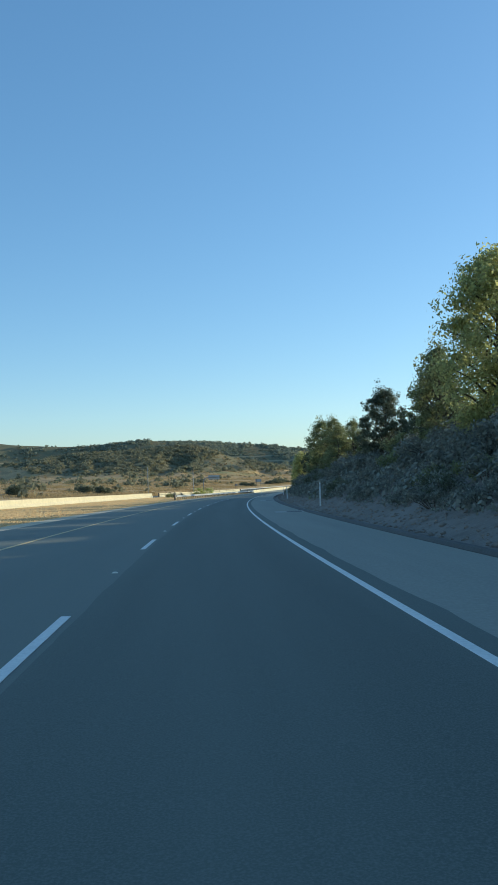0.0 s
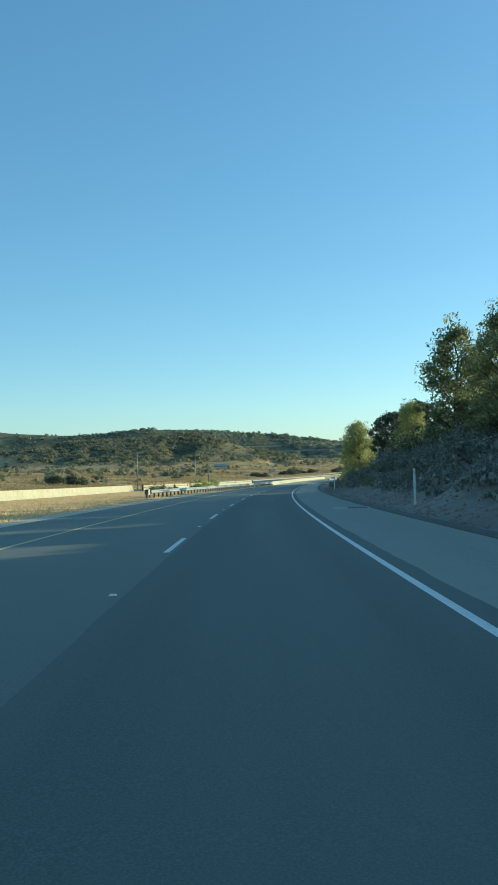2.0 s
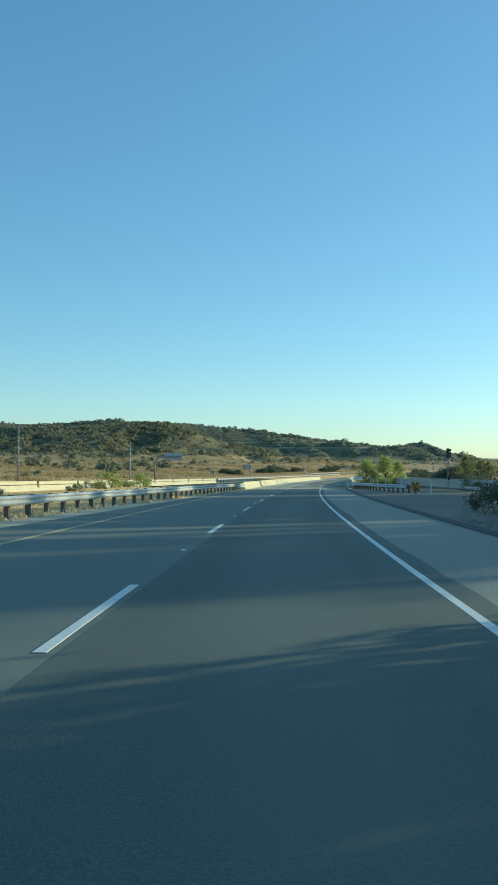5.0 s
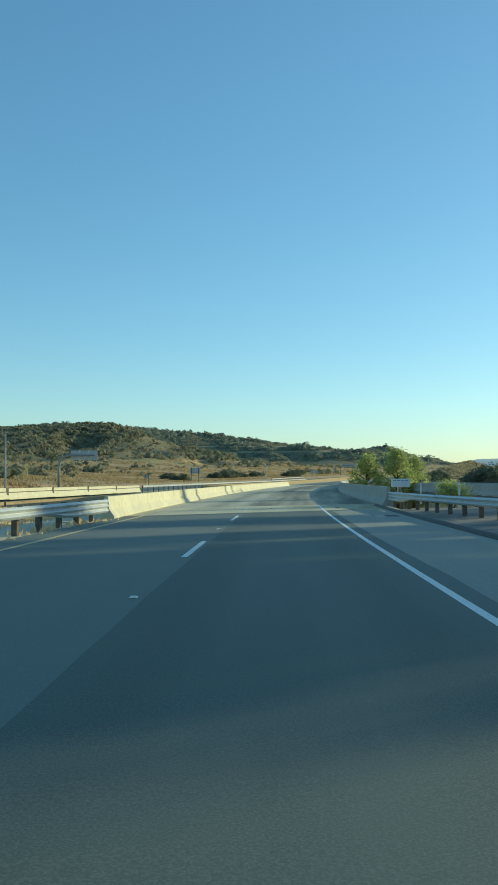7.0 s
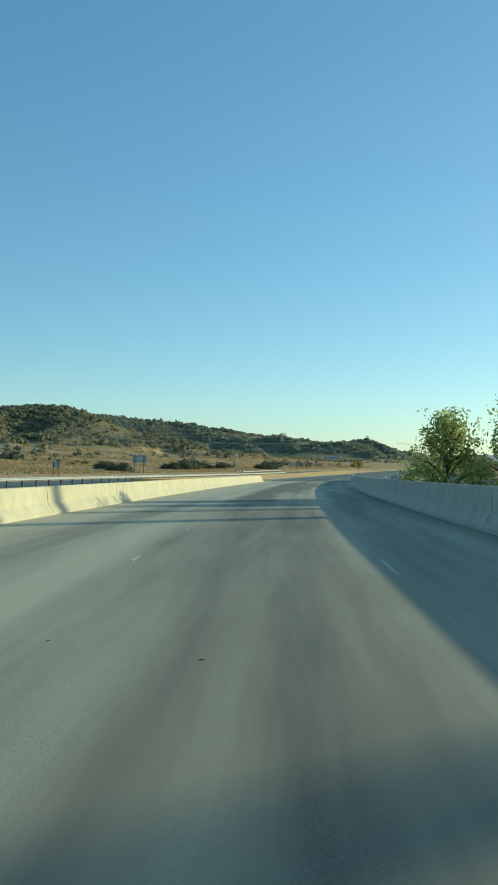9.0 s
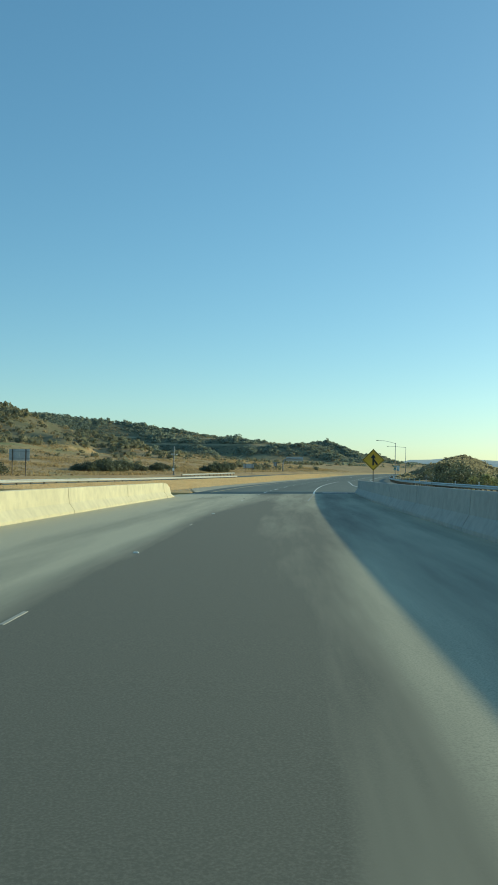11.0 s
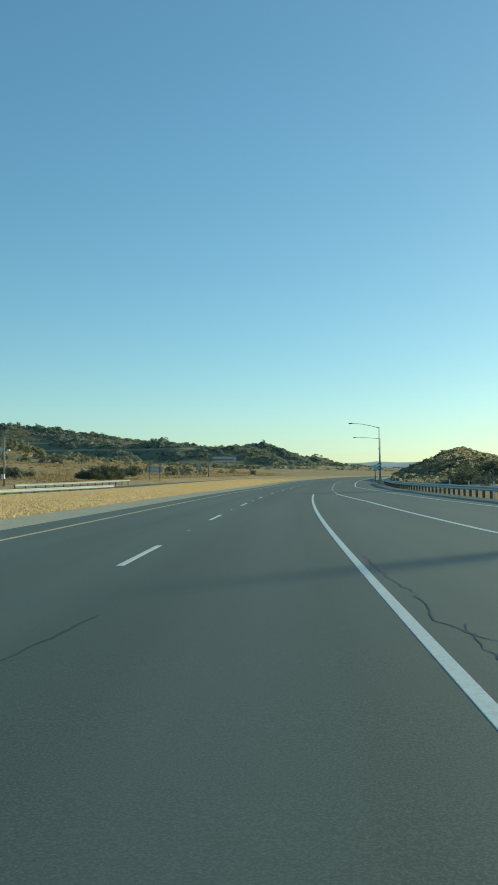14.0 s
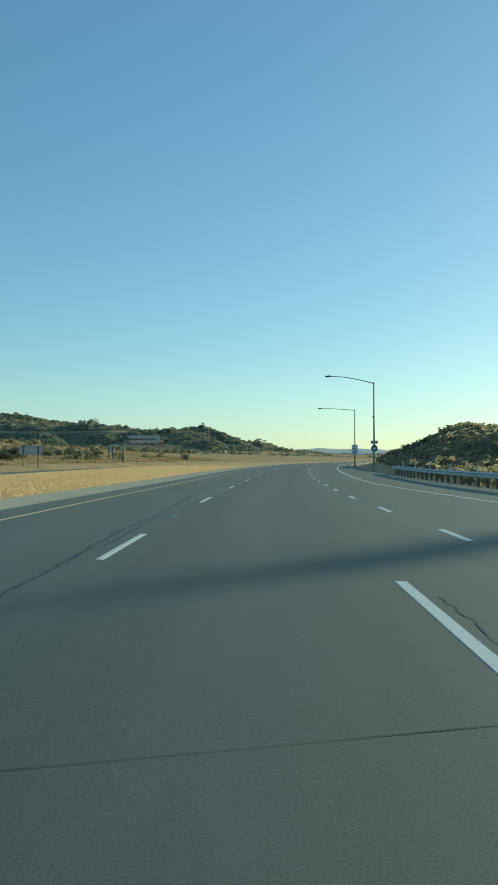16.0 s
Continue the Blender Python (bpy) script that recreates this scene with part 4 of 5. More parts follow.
def info_sign(s, l, h):
    owner = thing("information_sign", spot(s, l, h), "small white sign with faded blue lettering by the parapet", "road sign")
    part("post", Shape().box((0, 0.04, 0.5), (0.07, 0.06, 2.2), bevel=0.008), "pole", owner)
    part("panel", Shape().box((0, 0, 1.32), (1.05, 0.014, 0.46), bevel=0.004), "sign_white", owner)
    for z, w in ((1.45, 0.86), (1.32, 0.7), (1.20, 0.8)):
        for k in range(4):
            part("lettering_bar", Shape().box((-w / 2 + w * (k + 0.5) / 4, -0.01, z), (w / 4 - 0.05, 0.005, 0.045 if z > 1.4 else 0.03)), "sign_blue" if z > 1.4 else "sign_faded", owner)
    return owner


info_sign(264, 6.25, -0.1)


def route_marker(parent_l, s):
    owner = thing("route_marker", spot(s, parent_l - 0.02, ground_at(s, parent_l)), "green round route marker below a small green plate", "road sign")
    pts = [(0.38 * math.sin(a) * (1 + 0.06 * math.cos(3 * a)), 2.75 + 0.40 * math.cos(a)) for a in [2 * math.pi * k / 28 for k in range(28)]]
    part("disc", Shape().plate(pts, 0.012, -0.16), "sign_green", owner, "green reflective disc with pale bars")
    part("plate", Shape().box((0, -0.16, 3.45), (0.78, 0.012, 0.34), bevel=0.004), "sign_green", owner)
    part("lettering_bar", Shape().box((0, -0.172, 3.45), (0.5, 0.006, 0.13)), "sign_white", owner)
    part("figure_bar", Shape().box((-0.02, -0.172, 2.72), (0.36, 0.006, 0.24)), "sign_white", owner)
    part("post", Shape().box((0, -0.10, 1.8), (0.07, 0.07, 3.7), bevel=0.006), "galvanised", owner)
    return owner


route_marker(9.6, 593.3)


def far_gantry(s):
    owner = thing("green_sign", spot(s, 8.5, ground_at(s, 8.5)), "distant green overhead road sign on a steel mast", "overhead sign")
    part("mast", Shape().tube([(0, 0, 0), (0, 0, 6.6), (-7, 0, 6.8)], [0.25, 0.22, 0.16], 8), "pole", owner)
    part("panel", Shape().box((-5.2, -0.25, 6.6), (4.2, 0.08, 1.9), bevel=0.01), "sign_green", owner)
    return owner


far_gantry(905)


# ---- poles and lamps ----
def street_lamp(s, l, high, reach, rise, label):
    owner = thing("street_lamp", spot(s, l, ground_at(s, l)), label, "street lamp", "street lamps")
    part("base", Shape().tube([(0, 0, -0.2), (0, 0, 0.35)], 0.28, 12), "concrete", owner)
    part("mast", Shape().tube([(0, 0, 0.2), (0, 0, high * 0.5), (0, 0, high + 0.15)], [0.125, 0.10, 0.075], 10), "pole", owner, smooth=True)
    arm = part("arm", Shape().tube([(0, 0, high), (-reach * 0.3, 0, high + rise * 0.45), (-reach * 0.65, 0, high + rise * 0.85), (-reach, 0, high + rise)], [0.06, 0.05, 0.045, 0.04], 8), "pole", owner, smooth=True)
    head = part("lamp_head", Shape().box((-reach - 0.3, 0, high + rise + 0.0), (0.75, 0.3, 0.14), bevel=0.05), "dark_metal", owner, "dark cobra lamp head")
    part("lens", Shape().box((-reach - 0.38, 0, high + rise - 0.085), (0.42, 0.22, 0.05), bevel=0.02), "glass", head)
    part("sensor", Shape().tube([(-reach - 0.2, 0, high + rise + 0.06), (-reach - 0.2, 0, high + rise + 0.17)], 0.05, 8), "dark_metal", head)
    part("wire_box", Shape().box((-0.1, 0, high * 0.62), (0.12, 0.16, 0.22), bevel=0.02), "dark_metal", owner)
    return owner


street_lamp(594, 9.6, 10.3, 5.0, 0.9, "tall grey street lamp with a long arm over the road")
street_lamp(654, 7.7, 10.5, 6.2, 0.4, "tall grey street lamp with a nearly level arm")


def bare_pole(s, l, top, label, arms=False):
    b = ground_at(s, l)
    owner = thing("utility_pole" if arms else "pole", spot(s, l, b), label, "pole")
    high = top - b
    part("shaft", Shape().tube([(0, 0, -0.2), (0, 0, high * 0.5), (0, 0, high)], [0.16, 0.13, 0.10], 8), "pole", owner, smooth=True)
    part("footing", Shape().tube([(0, 0, -0.3), (0, 0, 0.25)], 0.3, 10), "concrete", owner)
    if arms:
        part("camera_arm", Shape().tube([(0, 0, high - 2.2), (0.6, 0, high - 2.1)], 0.05, 6), "pole", owner)
        part("camera_box", Shape().box((0.7, 0, high - 2.1), (0.3, 0.45, 0.28), bevel=0.03), "sign_white", owner)
        part("cabinet", Shape().box((-0.05, -0.25, 1.4), (0.45, 0.3, 0.7), bevel=0.03), "sign_white", owner)
        part("panel", Shape().box((-0.5, 0, high - 2.0), (0.6, 0.05, 0.4), bevel=0.01), "sign_back", owner)
    return owner


bare_pole(288.7, -48.6, 9.7, "tall plain grey steel pole standing in dry grass")
bare_pole(332.5, -42.6, 8.5, "plain grey steel pole beside the far carriageway")
bare_pole(551, -44.8, 7.6, "grey steel pole with a camera box and cabinet", arms=True)


def meter_signal(s, l):
    owner = thing("traffic_signal", spot(s, l, 0.0), "dark slip road traffic signal on a steel pole", "traffic signal")
    part("mast", Shape().tube([(0, 0, -0.3), (0, 0, 4.0)], [0.09, 0.07], 8), "pole", owner)
    head = part("head", Shape().box((0, 0, 4.45), (0.40, 0.3, 1.05), bevel=0.05), "dark_metal", owner, "dark signal head seen from the side")
    for z in (4.12, 4.45, 4.78):
        part("visor", Shape().tube([(0.15, 0, z), (0.42, 0, z - 0.04)], 0.13, 10), "dark_metal", head)
    part("lower_head", Shape().box((0.08, 0, 1.7), (0.28, 0.22, 0.5), bevel=0.03), "dark_metal", owner)
    return owner


signal = meter_signal(232, 13)
signal.scale = (0.68, 0.68, 0.8)


# ---- trees and bushes ----
def leaf_cloud(rng, centres, radii, count, size, shell=0.45, face=0.75):
    """Small diamond leaves spread through soft clumps, most of them facing outwards."""
    c = np.repeat(np.asarray(centres, float), count, 0)
    r = np.repeat(np.asarray(radii, float), count)[:, None]
    n = len(c)
    d = rng.normal(size=(n, 3))
    d /= np.linalg.norm(d, axis=1, keepdims=True)
    p = c + d * r * (rng.random((n, 1)) ** shell) * (1, 1, 0.85)
    u = rng.normal(size=(n, 3))
    u -= face * d * np.sum(u * d, 1, keepdims=True)
    u /= np.linalg.norm(u, axis=1, keepdims=True)
    w = np.cross(u, d + rng.normal(size=(n, 3)) * (1.05 - face))
    w /= np.linalg.norm(w, axis=1, keepdims=True)
    k = np.broadcast_to(np.asarray(size, float).reshape(-1, 1) if np.ndim(size) else size, (n, 1)) * (0.6 + 0.8 * rng.random((n, 1)))
    v = np.stack([p - u * k, p + w * k * 0.5, p + u * k, p - w * k * 0.5], 1).reshape(-1, 3)
    return v, np.arange(4 * n).reshape(n, 4)


def make_tree(name, seed, high, wide, trunk_share, leaf, label, clumps=60, per=150, size=0.1, top=0.5, clump=0.085, group="roadside trees"):
    """A tapered trunk with limbs and a full, lumpy crown of leaf clumps; top: how narrow the crown ends."""
    rng = np.random.default_rng(seed)
    owner = thing(name, Matrix(), label, "tree", group)
    wood = Shape()
    base = high * trunk_share
    knots = [(0, 0, -0.3)] + [(rng.normal() * 0.1, rng.normal() * 0.1, high * 0.9 * k) for k in (0.15, 0.35, 0.6, 0.85, 1.0)]
    part("trunk", Shape().tube(knots, [0.026 * high, 0.021 * high, 0.016 * high, 0.011 * high, 0.006 * high, 0.003 * high], 8), "bark", owner, smooth=True)
    centres, radii = [], []
    for i in range(clumps):
        k = ((i + rng.random()) / clumps)
        z = base + (high - base) * k
        bulge = min(1.0, (k / 0.3) ** 0.5 * 0.35 + 0.65) * (max(0.0, 1 - k ** (1.6 + 1.4 * top))) ** 0.6
        a = i * 2.399 + rng.normal() * 0.35
        lump = 0.82 + 0.3 * noise.noise(Vector((math.cos(a) * 1.4, math.sin(a) * 1.4, z * 0.55 + seed)))
        out = wide * bulge * lump * (0.35 + 0.65 * rng.random() ** 0.5)
        tip = Vector((out * math.cos(a), out * math.sin(a), z + rng.normal() * 0.15))
        root_z = max(base * 0.5, z - out * 0.75)
        mid = Vector((0, 0, root_z)).lerp(tip, 0.55) + Vector((0, 0, 0.12 * out))
        if i % 2 == 0:
            wood.tube([(0, 0, root_z), mid, tip], [0.009 * high * (1.1 - k * 0.6), 0.006 * high, 0.002 * high], 4)
        centres.append(tip), radii.append(high * clump * (0.65 + 0.7 * rng.random()))
        if i % 3 == 0:
            centres.append(mid), radii.append(high * clump)
    part("branchwork", wood, "bark", owner)
    v, f = leaf_cloud(rng, centres, radii, per, size)
    # loose sprigs past the clumps
    sprig = [c + Vector(rng.normal(size=3)).normalized() * r * 1.25 for c, r in zip(centres, radii)]
    v2, f2 = leaf_cloud(rng, sprig, [r * 0.5 for r in radii], max(6, per // 9), size)
    part("crown", mesh_of("crown", np.concatenate([v, v2]), np.concatenate([f, f2 + len(v)])), leaf, owner, "crown of many small leaves")
    return owner


def stand(proto, s, l, turn=0.0, size=1.0, h=None, label=""):
    b = ground_at(s, l) if h is None else h
    size = size if isinstance(size, tuple) else (size, size, size)
    ob = copy_thing(proto, spot(s, l, b - 0.05, turn))
    ob.scale = size
    if label:
        ob["label"] = label
    return ob


def make_bush(seed, wide, high, leaf, label, clumps=18, per=80, size=0.07, group="bank shrubs"):
    rng = np.random.default_rng(seed)
    owner = thing("bush", Matrix(), label, "bush", group)
    wood, centres, radii = Shape(), [], []
    for i in range(clumps):
        a, r = rng.random() * 6.28, wide * math.sqrt(rng.random())
        z = high * (0.25 + 0.65 * rng.random()) * (1.05 - 0.55 * r / wide)
        tip = Vector((r * math.cos(a), r * math.sin(a), z))
        if i % 3 == 0:
            wood.tube([(tip.x * 0.15, tip.y * 0.15, -0.1), tip * 0.6, tip], [0.03, 0.018, 0.006], 4)
        centres.append(tip), radii.append(high * (0.2 + 0.13 * rng.random()))
    part("branchwork", wood, "bark", owner)
    v, f = leaf_cloud(rng, centres, radii, per, size)
    part("foliage", mesh_of("foliage", v, f), leaf, owner)
    return owner


protos = {
    "gold": make_tree("tree", 11, 7.4, 2.9, 0.08, "leaf_gold", "full roadside tree with bright yellow-green leaves", 95, 175, 0.085, 0.8, 0.1),
    "mid": make_tree("tree", 12, 6.2, 2.5, 0.10, "leaf_mid", "leafy green roadside tree with backlit edges", 80, 95, 0.085, 0.35),
    "dark": make_tree("tree", 13, 5.6, 2.8, 0.10, "leaf_dark", "dense dark green tree in shade on the bank", 80, 160, 0.08, 0.7),
    "oak": make_tree("tree", 14, 4.8, 2.9, 0.30, "leaf_dark", "dark oak with a rounded crown and open trunk", 85, 190, 0.07, 0.9),
    "shade": make_tree("tree", 16, 6.0, 2.6, 0.10, "leaf_dark", "dense tree added to shade the road", 56, 60, 0.13, 0.8, 0.1, group="trees beyond the slip road"),
    "lime": make_tree("tree", 15, 11.3, 3.0, 0.42, "leaf_lime", "bright green feathery tree rising from the ravine", 95, 66, 0.11, 0.8, 0.065, group="ravine trees"),
    "round": make_bush(36, 2.5, 3.4, "leaf_dark", "large rounded dark green shrub in the dry field", 45, 90, 0.15, group="field shrubs"),
}
TREES = [("gold", 40, 13.2, 20, 1.15), ("gold", 27, 15.5, 140, 1.1), ("mid", 51, 13, 60, 0.98), ("dark", 57, 14.5, 200, 0.9), ("dark", 66, 12.4, 10, 0.95), ("mid", 90, 11.4, 300, 0.78), ("mid", 94, 13.5, 190, 0.8),
         ("mid", 104, 12.0, 40, 1.03), ("mid", 110, 11.0, 120, 1.15), ("dark", 115, 13.4, 170, 0.9), ("gold", 128, 11.2, 330, 0.58), ("dark", 133, 11.6, 15, 0.78),
         ("gold", 165.5, 9.6, 75, 1.0), ("oak", 145, 11.6, 95, 1.08), ("oak", 139, 13.6, 215, 1.0), ("mid", 14, 15, 66, 1.15), ("mid", 22, 13, 280, 1.0), ("dark", 4, 14, 111, 1.1), ("mid", -12, 15, 9, 1.1),
         ("dark", 125, 17.5, 140, 0.8)]
# rows behind the bank trees, added to keep the sun off the road
TREES += [("shade", -12 + 13 * k, 30 + 2 * (k % 2), k * 51 % 360, (1.0, 1.0, 0.40)) for k in range(11)]
TREES += [("shade", -20 + 9 * k, 20 + 3 * (k % 3), k * 77 % 360, (0.85, 0.85, 0.42)) for k in range(19)]
TREES += [("shade", 62 + 10 * k, 30.5, k * 97 % 360, (1.3, 1.3, 0.5)) for k in range(6)]
for kind, s, l, turn, size in TREES:
    stand(protos[kind], s, l, turn, size)
stand(protos["lime"], 323, 8.3, 30, 0.95, h=-6.4)
stand(protos["lime"], 321, 11.8, 160, 1.0, h=-6.4)
stand(protos["lime"], 326, 14.3, 250, 0.93, h=-6.4)
for s, l, size in ((338.5, 28.6, 0.95), (345, 32.5, 0.85), (333, 27.0, 0.6), (352, 31, 0.95), (328, 32, 0.75)):
    stand(protos["mid"], s, l, s * 31 % 360, size, h=-0.5, label="leafy green tree behind the slip road parapet")
for s, l, size in ((337, 24.6, 1.15), (331, 26.2, 1.0), (342, 26.5, 1.3), (350, 27, 1.2)):
    stand(protos["round"], s, l, s * 23 % 360, size, h=-0.3, label="large dark shrub behind the slip road parapet")
# tall unseen trees added beyond the slip road to shade the carriageway
def shade_tree(band, radius, high, l=46.0, at=-2.0):
    """An unseen tall tree, added to shade the road at this place along it."""
    turn = radians(SUN_AZ) - float(np.interp(band, LINE, HEAD))
    stand(protos["shade"], band + (l - at) / math.tan(turn), l, band * 7 % 360, (radius / 1.9, radius / 1.9, high / 6.0))


stand(protos["shade"], 174, 38, 40, 2.2)
for band_s, radius, high in ((167, 3.4, 15), (174.5, 2.9, 15), (182, 2.7, 15), (189.5, 3.4, 15.5), (197, 3.4, 15.5), (204.5, 3.3, 16), (212.2, 3.2, 17), (222, 2.4, 20), (228, 3.2, 20), (236.9, 2.8, 20), (245.4, 3.8, 20.5), (257.8, 1.5, 16.5), (274.4, 1.8, 19), (281, 0.6, 19), (302, 0.7, 20), (308, 0.6, 20)):
    shade_tree(band_s, radius, high)
for band_s in (170.5, 186, 193.5, 201, 209.5, 225, 231.5):
    shade_tree(band_s, 3.3, 17 if band_s < 215 else 22, 54)
shade_tree(178.6, 0.8, 17, 54)
shade_tree(406.5, 1.4, 28, 70, -1.5)
shade_tree(409.0, 1.5, 28, 72, -1.5)
shade_tree(451.3, 1.0, 21.5, 70, 2.5)
stand(protos["shade"], 590, 76, 0, (0.9, 0.9, 4.2))
for s, l, size, high in ((256.8, -55, 1.1, 0.9), (262, -62, 0.9, 0.8), (607.3, -48.5, 1.3, 1.15), (602, -50, 1.1, 0.9), (614, -50, 1.0, 0.8), (462, -49.5, 1.2, 0.75), (470, -56, 1.1, 0.75), (205, -62, 0.9, 0.9), (215, -66, 0.8, 0.8),
                         (520, -56, 1.2, 0.8), (526, -54, 1.3, 1.0), (533, -55.5, 1.45, 1.1), (541, -56, 1.3, 0.95), (549, -58, 1.2, 0.85), (557, -57, 1.0, 0.7), (566, -55, 0.9, 0.7), (640, -56, 1.0, 0.7), (655, -60, 1.2, 0.8), (585, -60, 1.0, 0.7),
                         (355, 31, 1.5, 1.5), (362, 34, 1.7, 1.7), (372, 36, 1.4, 1.3), (548, 24, 1.1, 1.0), (430, 26, 1.0, 0.9), (450, 17.6, 0.85, 1.15), (457, 19, 1.0, 1.05), (445, 19.5, 0.9, 0.9), (466, 20.5, 0.8, 0.8)):
    stand(protos["round"], s, l, s * 13 % 360, (size, size, high))


bushes = [make_bush(31, 1.3, 1.5, "leaf_grey", "grey-green sage shrub on the dry bank"), make_bush(32, 1.1, 1.2, "leaf_grey", "low grey-green scrub on the dry bank"),
          make_bush(33, 1.4, 1.9, "leaf_dark", "dense dark shrub on the shaded bank"), make_bush(34, 1.2, 1.5, "leaf_mid", "olive green shrub among dry grass"), make_bush(35, 1.1, 1.7, "leaf_lime", "yellow-green bush by the guard rail"),
          make_bush(37, 0.95, 1.95, "leaf_lime", "rounded dense yellow-green bush behind the guard rail", 44, 130, 0.055)]
rng = np.random.default_rng(7)
for i in range(215):
    s, l = rng.uniform(-6, 190), 6.9 + 8.5 * rng.random() ** 1.3
    stand(bushes[int(rng.choice([0, 1, 2, 0, 3, 0, 1]))], s, l, rng.uniform(0, 360), rng.uniform(0.6, 1.2) * (0.6 if l < 8.4 else 1.15))
for s, l, k, size in ((187, -20, 3, 0.9), (196, -21.5, 2, 0.9), (258, -24.6, 4, 1.7), (277, -25.0, 4, 1.6), (236, -22, 3, 0.8), (248, -23, 3, 0.8), (268, -25.4, 3, 0.9), (206, -22, 0, 1.0), (216, -22.5, 0, 0.8),
                      (438, 17, 2, 1.9), (445, 18.5, 2, 1.8), (452, 19, 0, 1.6), (458, 20, 2, 1.4), (431, 19, 3, 1.5), (424, 21, 2, 1.6), (540, 19, 2, 1.7), (548, 22, 2, 1.9), (556, 24, 3, 1.6), (470, 22, 0, 1.5), (484, 23, 3, 1.4), (500, 22, 0, 1.3), (515, 21, 2, 1.3), (528, 20, 0, 1.3),
                      (292, 25, 2, 2.0), (300, 27, 2, 2.2), (310, 28, 3, 2.0), (322, 27, 2, 1.9), (284, 24, 3, 1.6), (335, 26, 2, 2.0), (350, 24, 3, 1.9), (365, 22, 2, 2.0)):
    stand(bushes[k], s, l, s * 17 % 360, size, h=ground_at(s, l) if not 262 < s < 392 else max(ground_at(s, l), -1.2) if l > 15 else -0.35 if l < 0 else -1.4)
stand(bushes[5], 266.1, 9.5, 40, 1.0, h=-0.15)
for proto in [*protos.values(), *bushes]:
    for o in [*proto.children_recursive, proto]:
        bpy.data.objects.remove(o)


# ---- brush on the hills and the knoll, and the dry grass: past counting ----
def brush(name, seed, s_range, l_range, tries, keep, size, per, leaf, label, category="scrub", squat=0.75, vary=1.1, leaf_size=1.0):
    """Rounded bushes, each a shell of leaf sprays over its own spot of ground."""
    rng = np.random.default_rng(seed)
    s, l = rng.uniform(*s_range, tries), rng.uniform(*l_range, tries)
    p, cover, _ = land_height(s, l)
    ok = rng.random(tries) < keep(s, l, p, cover)
    p, k = p[ok], size * (0.5 + rng.random(ok.sum()) ** 2 * vary)
    n = len(p)
    d = rng.normal(size=(n, per, 3))
    d[..., 2] = np.abs(d[..., 2]) * 1.1 - 0.25
    d /= np.linalg.norm(d, axis=2, keepdims=True)
    lump = 0.55 + 0.7 * rng.random((n, per, 1))
    at = p[:, None] + d * lump * k[:, None, None] * (0.62, 0.62, 0.62 * squat) + np.stack([0 * k, 0 * k, k * 0.18], 1)[:, None]
    u = rng.normal(size=(n, per, 3))
    u -= 0.85 * d * np.sum(u * d, 2, keepdims=True)
    u /= np.linalg.norm(u, axis=2, keepdims=True)
    w = np.cross(u, d + rng.normal(size=(n, per, 3)) * 0.35)
    w /= np.linalg.norm(w, axis=2, keepdims=True)
    q = k[:, None, None] * leaf_size * 1.3 / math.sqrt(per) * (0.6 + 0.8 * rng.random((n, per, 1)))
    v = np.stack([at - u * q, at + w * q * 0.7, at + u * q, at - w * q * 0.7], 2).reshape(-1, 3)
    ob = new(name, mesh_of(name, v, np.arange(len(v)).reshape(-1, 4)))
    ob.data.materials.append(M[leaf])
    return tagged(ob, label, category, kind="stuff")


def patchy(p, size, seed):
    return rough_noise(p[:, 0], p[:, 1], size, seed)


def off_track(p):
    """Nothing grows on the level tracks of the far ridge."""
    return 1.0 - (p[:, 1] > 960) * (p[:, 0] < 245) * ((np.abs(p[:, 2] - 15.9) < 1.5) | (np.abs(p[:, 2] - 24.0) < 1.2))


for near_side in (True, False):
    brush("hill_scrub" if near_side else "ridge_scrub", 51, (430, 1300), (-720, -95), 110000, lambda s, l, p, c: ((p[:, 1] < 950) == near_side) * off_track(p) * np.clip(c * 1.6 - 0.1, 0, 1) * np.clip(0.7 + 1.9 * patchy(p, 60, 5), 0.06, 1), 2.3 if near_side else 2.1, 17 if near_side else 14, "brush_hazed" if near_side else "ridge_brush_hazed", "olive scrub covering the hills, haze put into its colour")
brush("dry_hill_scrub", 56, (430, 1300), (-720, -95), 30000, lambda s, l, p, c: off_track(p) * np.clip(c * 1.2, 0.1, 1) * np.clip(0.4 - 1.5 * patchy(p, 60, 5), 0.03, 0.8), 1.2, 9, "brush_dry", "brown dry scrub between the green bushes")
brush("ridge_trees", 52, (700, 1300), (-760, -200), 16000, lambda s, l, p, c: (p[:, 2] > 22) * (p[:, 1] > 1000) * np.clip(0.3 + 1.8 * patchy(p, 90, 8), 0.0, 0.8), 3.6, 20, "ridge_brush_hazed", "trees along the hill ridges, paled for haze", squat=1.0)
brush("bank_scrub", 58, (-6, 186), (6.6, 17), 4700, lambda s, l, p, c: np.clip(0.15 + 0.5 * (l - 6.6), 0, 0.9) * (l < 17 - 9 * ease(s, 150, 186)), 0.75, 46, "leaf_grey", "low grey-green sage covering the bank", leaf_size=0.5)
brush("field_bushes", 55, (150, 760), (-200, -52), 3000, lambda s, l, p, c: np.clip(-0.15 + 1.5 * patchy(p, 45, 2), 0.0, 0.5), 2.6, 30, "brush_hazed", "olive bushes scattered in the dry fields", squat=0.95)
brush("knoll_scrub", 54, (540, 760), (12, 60), 30000, lambda s, l, p, c: 0.8, 0.5, 9, "knoll_dry", "dense dry brown brush covering the knoll", vary=1.2)
